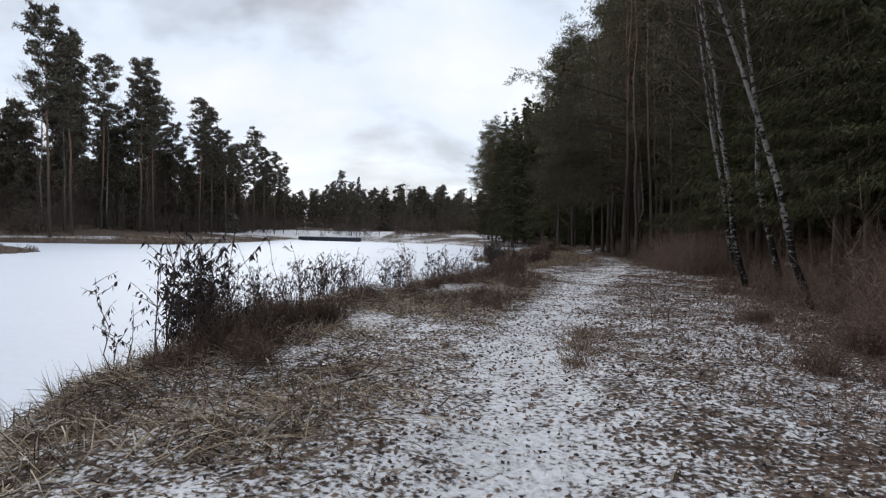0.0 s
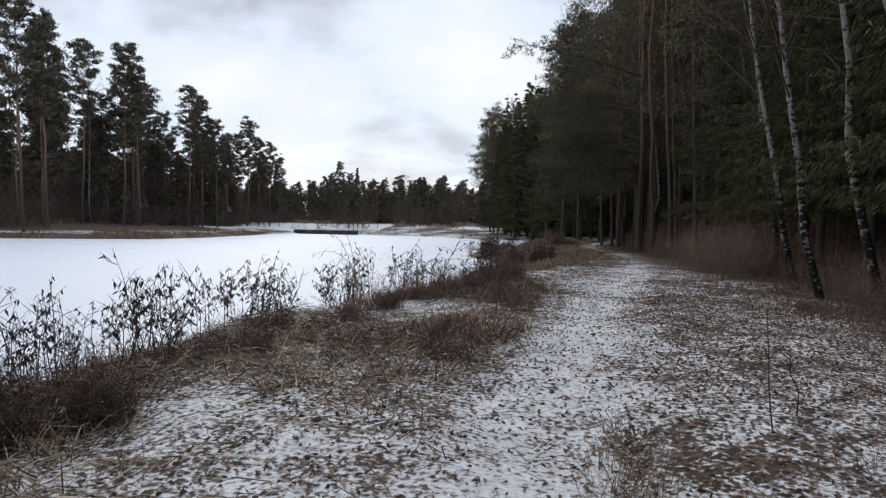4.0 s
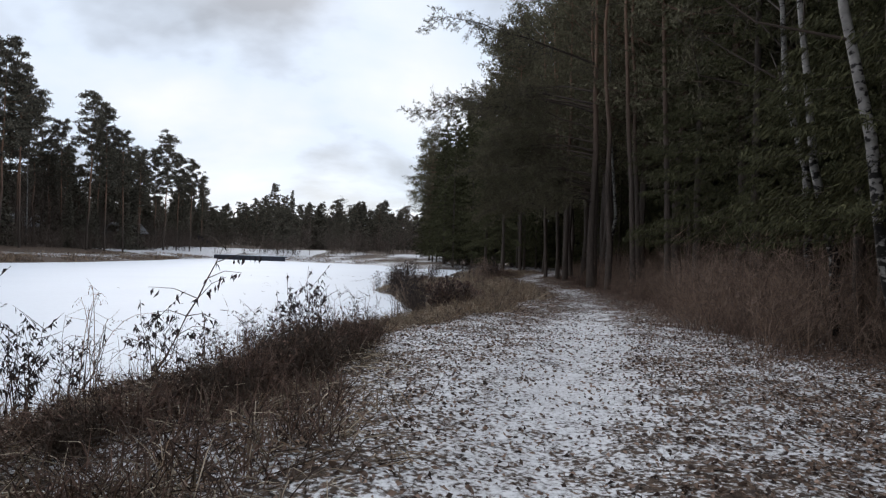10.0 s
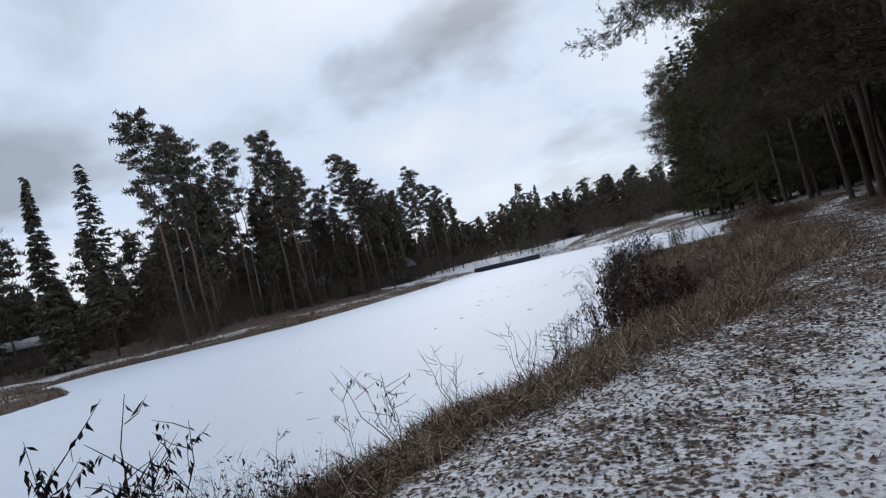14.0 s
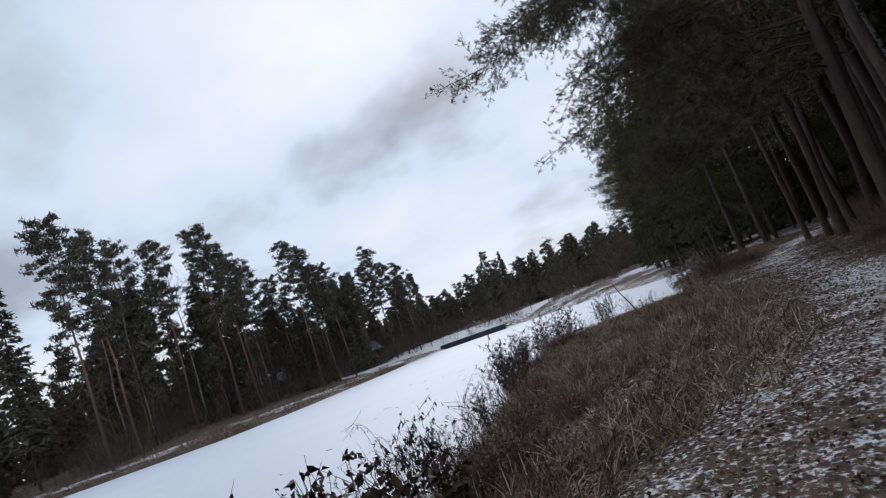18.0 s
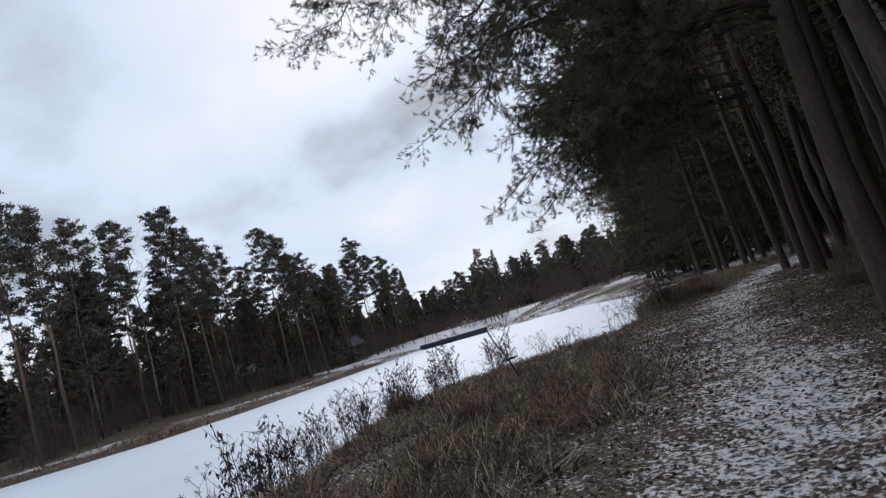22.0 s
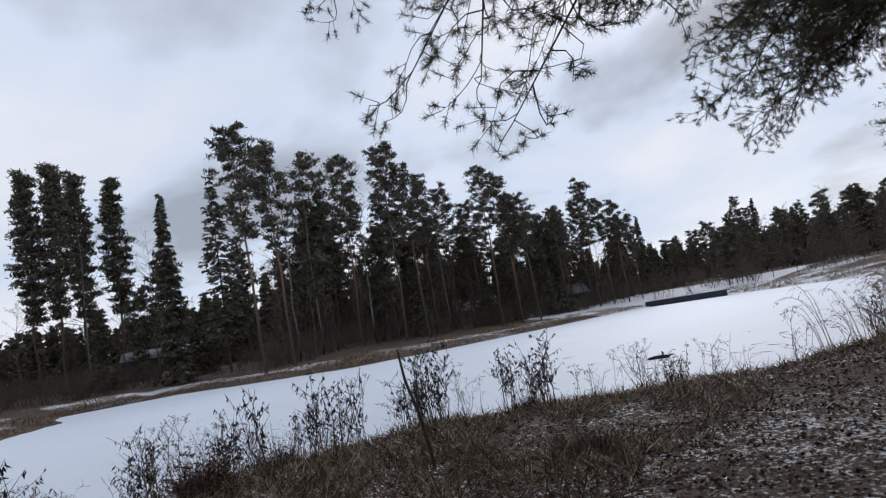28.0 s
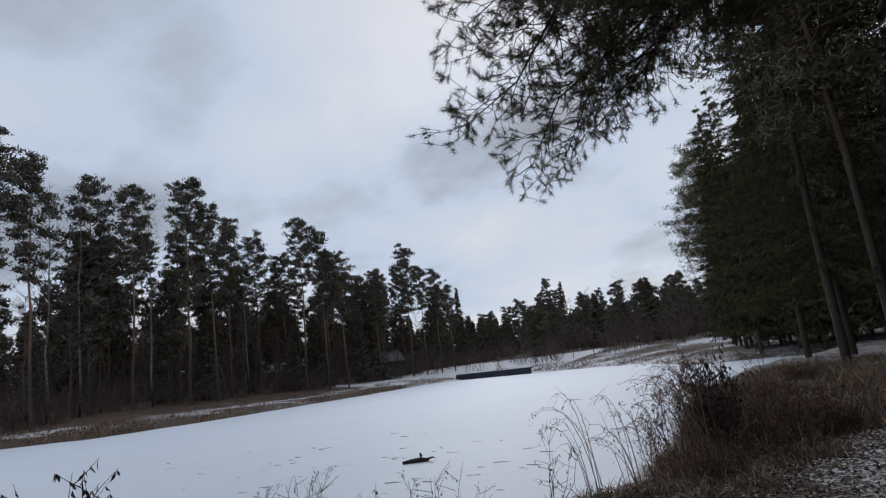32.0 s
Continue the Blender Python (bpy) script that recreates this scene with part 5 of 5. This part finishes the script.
def shrub(size, seed, material, label, leafy=0.5, leaf_size=1.0):
    """A rounded tangle of fine stems with dead leaves caught in it."""
    rng = np.random.default_rng(seed)
    root = tagged(new("bush"), label, "bush", "bushes on the bank")
    twigs, leaf = Geo(), Geo()
    m = 320
    start = (rng.normal(size=(m, 3)) * [0.10, 0.10, 0] + np.repeat(rng.normal(size=(m // 16, 3)) * [0.24, 0.24, 0], 16, 0)) * size
    way = start / size * 1.0 + rng.normal(size=(m, 3)) * [0.28, 0.28, 0] + [0, 0, 1]
    length = rng.uniform(0.25, 1.0, m) ** 1.3 * size * np.repeat(rng.uniform(0.6, 1.35, m // 16), 16)
    way /= np.linalg.norm(way, axis=1)[:, None]
    twigs.blades(start, way, length, 0.0065, rng.uniform(0, 0.12, m))
    k = 6
    u = rng.uniform(0.25, 0.95, (m * k, 1))
    base = np.repeat(start, k, 0) + np.repeat(way * length[:, None], k, 0) * u
    twigs.blades(base, rng.normal(size=(m * k, 3)) + [0, 0, 0.3], rng.uniform(0.08, 0.22, m * k) * size, 0.0045)
    n = int(1300 * leafy)
    i = rng.integers(0, m, n)
    leaf.leaves(start[i] + way[i] * length[i][:, None] * rng.uniform(0.25, 0.85, (n, 1)) + rng.normal(size=(n, 3)) * 0.02, rng.normal(size=(n, 3)) + [0, 0, -0.4], rng.uniform(0.03, 0.06, n) * leaf_size, rng.uniform(0.015, 0.03, n) * leaf_size, 0.3)
    tagged(part("twigwork", twigs, material, root), kind="stuff")
    tagged(part("dead_leaves", leaf, material, root), kind="stuff")
    return root


def leafy_shrub(h, seed, stems=24, spread=0.5):
    """Upright forked stems hung with large dark curled leaves."""
    rng = np.random.default_rng(seed)
    root = tagged(new("shrub"), "dead shrub hung with large blackish-brown leaves at the ice edge", "shrub")
    stem, leaf = Geo(), Geo()
    for s in range(stems):
        base = rng.normal(size=3) * [0.3 * spread, 0.3 * spread, 0] + [0, 0, -0.04]
        tip = base + [rng.normal() * 0.3 * spread + base[0] * 0.5, rng.normal() * 0.3 * spread + base[1] * 0.5, h * rng.uniform(0.55, 1.05)]
        line = bent(base, tip, 0.025, 6, rng)
        stem.tube(line, np.linspace(0.007, 0.0025, 6), 4)
        for k in range(4):
            p = line[int(rng.integers(2, 5))]
            q = p + rng.normal(size=3) * [0.12, 0.12, 0.03] + [0, 0, rng.uniform(0.08, 0.25) * h]
            stem.tube([p, (p + q) / 2 + rng.normal(size=3) * 0.01, q], [0.004, 0.003, 0.0018], 3)
            m = int(rng.integers(3, 6))
            leaf.leaves(p + (q - p) * rng.uniform(0.3, 1.05, (m, 1)), rng.normal(size=(m, 3)) * [0.7, 0.7, 0.3] + [0, 0, -0.6], rng.uniform(0.05, 0.10, m), rng.uniform(0.03, 0.06, m), 0.45)
        m = int(rng.integers(3, 7))
        leaf.leaves(line[rng.integers(2, 6, m)], rng.normal(size=(m, 3)) * [0.7, 0.7, 0.3] + [0, 0, -0.5], rng.uniform(0.05, 0.10, m), rng.uniform(0.03, 0.06, m), 0.45)
    tagged(part("stalkwork", stem, WEED_STEM, root), kind="stuff")
    tagged(part("dead_leaves", leaf, SHRUB_LEAF, root, "large curled dark leaves"), kind="stuff")
    return root


def grow_bank_plants():
    rng = np.random.default_rng(8)
    weeds = [stock(leafy_weed(1.0, 300 + i, f)) for i, f in enumerate((1.0, 1.3, 0.7, 1.1, 0.9, 1.4, 0.25, 0.1))]
    stalks = [stock(umbel_weed(1.0, 320 + i)) for i in range(3)]
    clumps = [(-3.2, 6.4, 9, 0.95, 0.4), (-2.9, 10.6, 8, 0.85, 0.5), (-4.2, 8.8, 14, 1.15, 0.5), (-3.7, 10.5, 9, 0.7, 0.5), (-3.3, 15.0, 9, 0.9, 0.6), (-2.5, 16.9, 10, 0.95, 0.7), (-1.6, 19.0, 6, 0.8, 0.6), (-0.9, 21.2, 5, 0.8, 0.5), (0.3, 22.2, 6, 0.9, 0.4),
              (-0.4, 24.6, 2, 0.6, 0.3), (1.2, 32.8, 9, 0.85, 0.35), (1.8, 29.6, 6, 0.7, 0.4), (1.2, 36.0, 7, 0.75, 0.6), (0.5, 40.5, 8, 0.95, 0.6), (0.9, 39.2, 6, 0.95, 0.4), (0.2, 43.2, 9, 0.8, 0.7), (1.0, 46.0, 11, 0.85, 0.4), (0.3, 44.6, 6, 0.85, 0.4),
              (2.2, 47.3, 9, 0.8, 0.3), (3.4, 49.3, 6, 0.5, 0.3), (6.2, 53.6, 10, 1.0, 0.4), (5.6, 56.0, 9, 0.9, 0.7), (4.9, 62, 9, 0.9, 1.2)]
    for x, y, n, h, r in clumps:
        for i in range(int(n * 1.3)):
            u, v = x + rng.normal() * r * 0.6, y + rng.normal() * r
            if pond_depth(u, v) > 0.35:
                u += 0.5
            place(weeds[int(rng.integers(6))] if rng.random() < 0.8 else weeds[6 + int(rng.integers(2))], u, v, rng.uniform(0, 360), h * rng.uniform(0.75, 1.6))
    for i in range(135):
        v = rng.uniform(7, 57) if i < 80 else rng.uniform(31, 51)
        u = along(NEAR_SHORE, v) + rng.uniform(-0.2, 1.0)
        place(stalks[int(rng.integers(3))] if rng.random() < 0.55 else weeds[6 + int(rng.integers(2))], u, v, rng.uniform(0, 360), rng.uniform(0.45, 1.0))
    rusty = [stock(shrub(0.75, 340 + i, RUST_GRASS, "rust-brown dead bush on the pond bank")) for i in range(2)]
    leafy = stock(shrub(0.8, 345, RUST_GRASS, "rust-brown bush hung with large dead leaves", 1.0, 1.15))
    for x, y, s in ((3.0, 30.6, 0.9), (3.4, 31.4, 0.9), (1.6, 42.5, 0.9), (7.0, 54.4, 1.1), (1.2, 21.9, 0.8), (0.5, 19.4, 0.8), (0.6, 22.6, 0.8)):
        place(leafy, x, y, rng.uniform(0, 360), s)
    for x, y, h, k in ((2.4, 28.8, 1.1, 20), (2.8, 29.4, 1.1, 20), (3.1, 30.1, 0.95, 18)):
        ob = leafy_shrub(h, int(y * 10), k)
        ob.matrix_basis = pose(x, y, float(height(x, y)))
    dark = [stock(shrub(0.7, 350 + i, WEED_STEM, "dark brown tangled dead bush on the bank", 0.9)) for i in range(2)]
    for x, y, s in ((-2.6, 6.3, 0.75), (-2.2, 5.7, 0.6), (-3.0, 5.8, 0.6), (-2.1, 10.8, 0.6), (-2.8, 7.9, 0.85), (-2.4, 8.7, 0.75), (-3.1, 8.8, 0.8), (-1.6, 13.6, 0.7), (-1.2, 14.5, 0.8), (-0.8, 15.5, 0.8), (-0.3, 16.4, 0.9), (0.2, 17.6, 0.9), (0.6, 18.8, 0.9), (0.9, 20.0, 0.9), (1.2, 21.6, 0.9), (2.8, 31.6, 0.9), (2.9, 33.5, 0.9), (1.6, 34.4, 0.8), (2.2, 36.5, 0.7), (3.4, 35.3, 0.7), (3.6, 33.0, 0.6), (1.0, 43.5, 0.75), (6.0, 52.0, 0.8), (6.9, 53.4, 1.0), (7.4, 54.6, 1.0), (6.6, 55.0, 1.0), (6.0, 56, 1.0),
                    (-1.2, 15.4, 0.45), (-0.4, 17.5, 0.5), (0.5, 20.5, 0.7), (1.2, 22.4, 0.5), (0.6, 26.8, 0.4), (4.2, 39.5, 0.6), (5.0, 44.3, 0.5), (6.6, 59, 1.0), (7.2, 63, 1.1)):
        place(rusty[int(rng.integers(2))], x, y, rng.uniform(0, 360), s)
    for x, y, s in ((-2.9, 6.4, 1.0), (-2.5, 6.7, 0.8), (-3.1, 7.2, 1.0), (-3.3, 8.4, 1.0), (-2.6, 7.8, 0.9), (-2.2, 8.4, 0.7), (0.2, 21.6, 0.9), (-2.4, 12.5, 0.6), (2.2, 47.0, 0.5), (0.1, 17.2, 0.6), (0.5, 18.4, 0.8), (0.8, 19.6, 0.9), (1.1, 21.0, 0.9), (1.3, 22.6, 0.8), (0.9, 19.9, 1.0), (0.6, 20.6, 1.0)):
        place(dark[int(rng.integers(2))], x, y, rng.uniform(0, 360), s)
    for x, y, k in ((1.0, 6.1, 0.8), (1.15, 6.9, 1.0), (1.3, 7.7, 1.2), (1.5, 8.6, 1.0)):
        g = Geo()
        m = 620
        u, v = rng.normal(size=m) * 0.12 * k, rng.normal(size=m) * 0.28 * k
        g.blades(np.stack([u, v, np.full(m, -0.01)], 1), np.stack([u * 2.5, v * 1.2, np.ones(m)], 1) + rng.normal(size=(m, 3)) * [0.4, 0.4, 0.2], rng.uniform(0.05, 0.17, m) * k, 0.006, rng.uniform(0.2, 0.7, m))
        ob = tagged(new("grass_tuft", g.mesh("grass_tuft", BROWN_GRASS)), "brown tuft of dead grass in the middle of the path", "grass tuft", kind="stuff")
        ob.matrix_basis = pose(x, y, float(height(x, y)))
    for i, (x, y, tall, lean) in enumerate(((2.45, 8.7, 0.85, -0.05), (2.75, 9.0, 0.5, -0.05), (-2.75, 8.5, 1.45, -0.45), (-2.6, 8.6, 1.0, -0.1), (-2.35, 8.8, 0.75, 0.12), (-2.9, 8.3, 1.2, -0.6))):
        g = Geo()
        line = bent((0, 0, -0.03), (lean, 0.04, tall), 0.015, 6, rng)
        g.tube(line, np.linspace(0.006, 0.0022, 6), 5)
        for k in range(7):
            p = line[int(rng.integers(1, 5))]
            g.tube([p, p + rng.normal(size=3) * [0.06, 0.06, 0.02] + [0, 0, 0.10]], [0.003, 0.0014], 3)
        ob = tagged(new("twig_sapling", g.mesh("twig_sapling", TWIG, True)), "thin bare sapling standing in the leafy snow", "sapling")
        ob.matrix_basis = pose(x, y, float(height(x, y)))
    for x, y, s in ((3.4, 6.2, 0.6), (4.6, 7.4, 0.8), (4.4, 9.8, 0.6), (6.2, 15.5, 0.5), (7.8, 24, 0.6), (8.8, 30, 0.6), (10.0, 36.5, 0.8), (9.9, 45, 0.7), (4.9, 4.6, 0.9), (5.3, 6.6, 1.1), (6.0, 8.6, 1.0), (7.0, 10.5, 0.9)):
        place(rusty[int(rng.integers(2))], x, y, rng.uniform(0, 360), s)


grow_bank_plants()


def arching_weed(h, seed, bearing):
    """Long thin stems that bow over to one side, with small hanging leaves near their tips."""
    rng = np.random.default_rng(seed)
    root = tagged(new("arching_weed"), "pale brown dead weed bowing over the ice", "weed", "weeds along the shore")
    stem, leaf = Geo(), Geo()
    for s in range(int(rng.integers(4, 8))):
        a = radians(bearing + rng.normal() * 35)
        d = np.array([math.cos(a), math.sin(a), 0])
        reach, tall = h * rng.uniform(0.3, 0.8), h * rng.uniform(0.6, 1.1)
        k = np.linspace(0, 1, 9)[:, None]
        line = rng.normal(size=3) * [0.06, 0.06, 0] + d * reach * k ** 1.8 + [[0, 0, 1]] * (tall * np.sin(k * 1.9) / 0.95 - 0.03)
        stem.tube(line, np.linspace(0.006, 0.0018, 9), 4)
        m = int(rng.integers(7, 15))
        at = line[rng.integers(3, 9, m)] + rng.normal(size=(m, 3)) * 0.02
        leaf.leaves(at, rng.normal(size=(m, 3)) * [0.5, 0.5, 0.3] + [0, 0, -0.9], rng.uniform(0.03, 0.07, m), rng.uniform(0.008, 0.02, m), 0.3)
        for j in range(4):
            p = line[int(rng.integers(3, 8))]
            stem.tube([p, p + rng.normal(size=3) * 0.10 + [0, 0, 0.06]], [0.003, 0.0012], 3)
    tagged(part("stalkwork", stem, RUST_TWIG, root), kind="stuff")
    tagged(part("dead_leaves", leaf, RUST_TWIG, root, "small shrivelled brown leaves"), kind="stuff")
    return root


def grow_arching_weeds():
    rng = np.random.default_rng(14)
    kinds = [stock(arching_weed(1.3, 400 + i, 180)) for i in range(3)]
    for x, y, n in ((5.3, 52.3, 6), (5.7, 53.4, 7), (5.6, 55.0, 5), (1.6, 33.2, 2), (0.2, 41.5, 3), (-1.6, 19.5, 2), (-2.2, 15.8, 2)):
        for i in range(n):
            place(kinds[int(rng.integers(3))], x + rng.normal() * 0.35, y + rng.normal() * 0.4, rng.uniform(-60, 40), rng.uniform(0.55, 1.1))


grow_arching_weeds()


def leafy_sapling():
    """A leaning young shoot with side branches from which black leaves hang."""
    rng = np.random.default_rng(17)
    root = tagged(new("sapling"), "leaning dead shoot with hanging black leaves over the ice", "sapling")
    stem, leaf = Geo(), Geo()
    k = np.linspace(0, 1, 9)[:, None]
    line = np.array([[0.9, -0.1, 0]]) * k ** 0.8 + [[0, 0, 1]] * (1.75 * k) + rng.normal(size=(9, 3)) * 0.02
    stem.tube(line, np.linspace(0.016, 0.004, 9), 6)
    for i in range(11):
        p = line[2 + i % 7]
        a = rng.uniform(-0.9, 0.9) + (0 if i % 3 else math.pi)
        q = p + np.array([math.cos(a), math.sin(a), rng.uniform(0.0, 0.5)]) * rng.uniform(0.3, 0.75)
        stem.tube([p, (p + q) / 2 + [0, 0, 0.05], q], [0.006, 0.004, 0.002], 4)
        m = int(rng.integers(4, 9))
        at = p + (q - p) * rng.uniform(0.35, 1, (m, 1))
        leaf.leaves(at, rng.normal(size=(m, 3)) * [0.4, 0.4, 0.2] + [0, 0, -1], rng.uniform(0.06, 0.12, m), rng.uniform(0.02, 0.04, m), 0.4)
    m = 10
    leaf.leaves(line[rng.integers(5, 9, m)], rng.normal(size=(m, 3)) * [0.5, 0.5, 0.2] + [0, 0, -0.8], rng.uniform(0.06, 0.11, m), rng.uniform(0.02, 0.04, m), 0.4)
    tagged(part("stalkwork", stem, WEED_STEM, root, smooth=True), kind="stuff")
    tagged(part("dead_leaves", leaf, WEED_LEAF, root, "hanging black leaves"), kind="stuff")
    root.matrix_basis = pose(-1.0, 20.4, float(height(-1.0, 20.4)) - 0.03)


leafy_sapling()


def strew_ice():
    """Bits of reed, twigs and scuffs lying on the snow of the pond."""
    rng = np.random.default_rng(15)
    geo = Geo()
    x, y = rng.normal(-0.8, 3.2, 90), rng.normal(55.5, 3.0, 90)
    x, y = np.concatenate([x, rng.uniform(-14, 0, 60)]), np.concatenate([y, rng.uniform(8, 60, 60)])
    keep = pond_depth(x, y) > 0.6
    x, y = x[keep], y[keep]
    a = rng.normal(size=len(x)) * 0.5
    geo.blades(np.stack([x, y, np.full(len(x), ICE_LEVEL + 0.022)], 1), np.stack([np.cos(a), np.sin(a), np.zeros(len(x))], 1), rng.uniform(0.08, 0.4, len(x)), rng.uniform(0.008, 0.02, len(x)), 0.01)
    tagged(new("reed_scraps", geo.mesh("reed_scraps", WEED_STEM)), "scraps of reed and twig on the snowy ice", "scraps", kind="stuff")


strew_ice()

clear_stock()
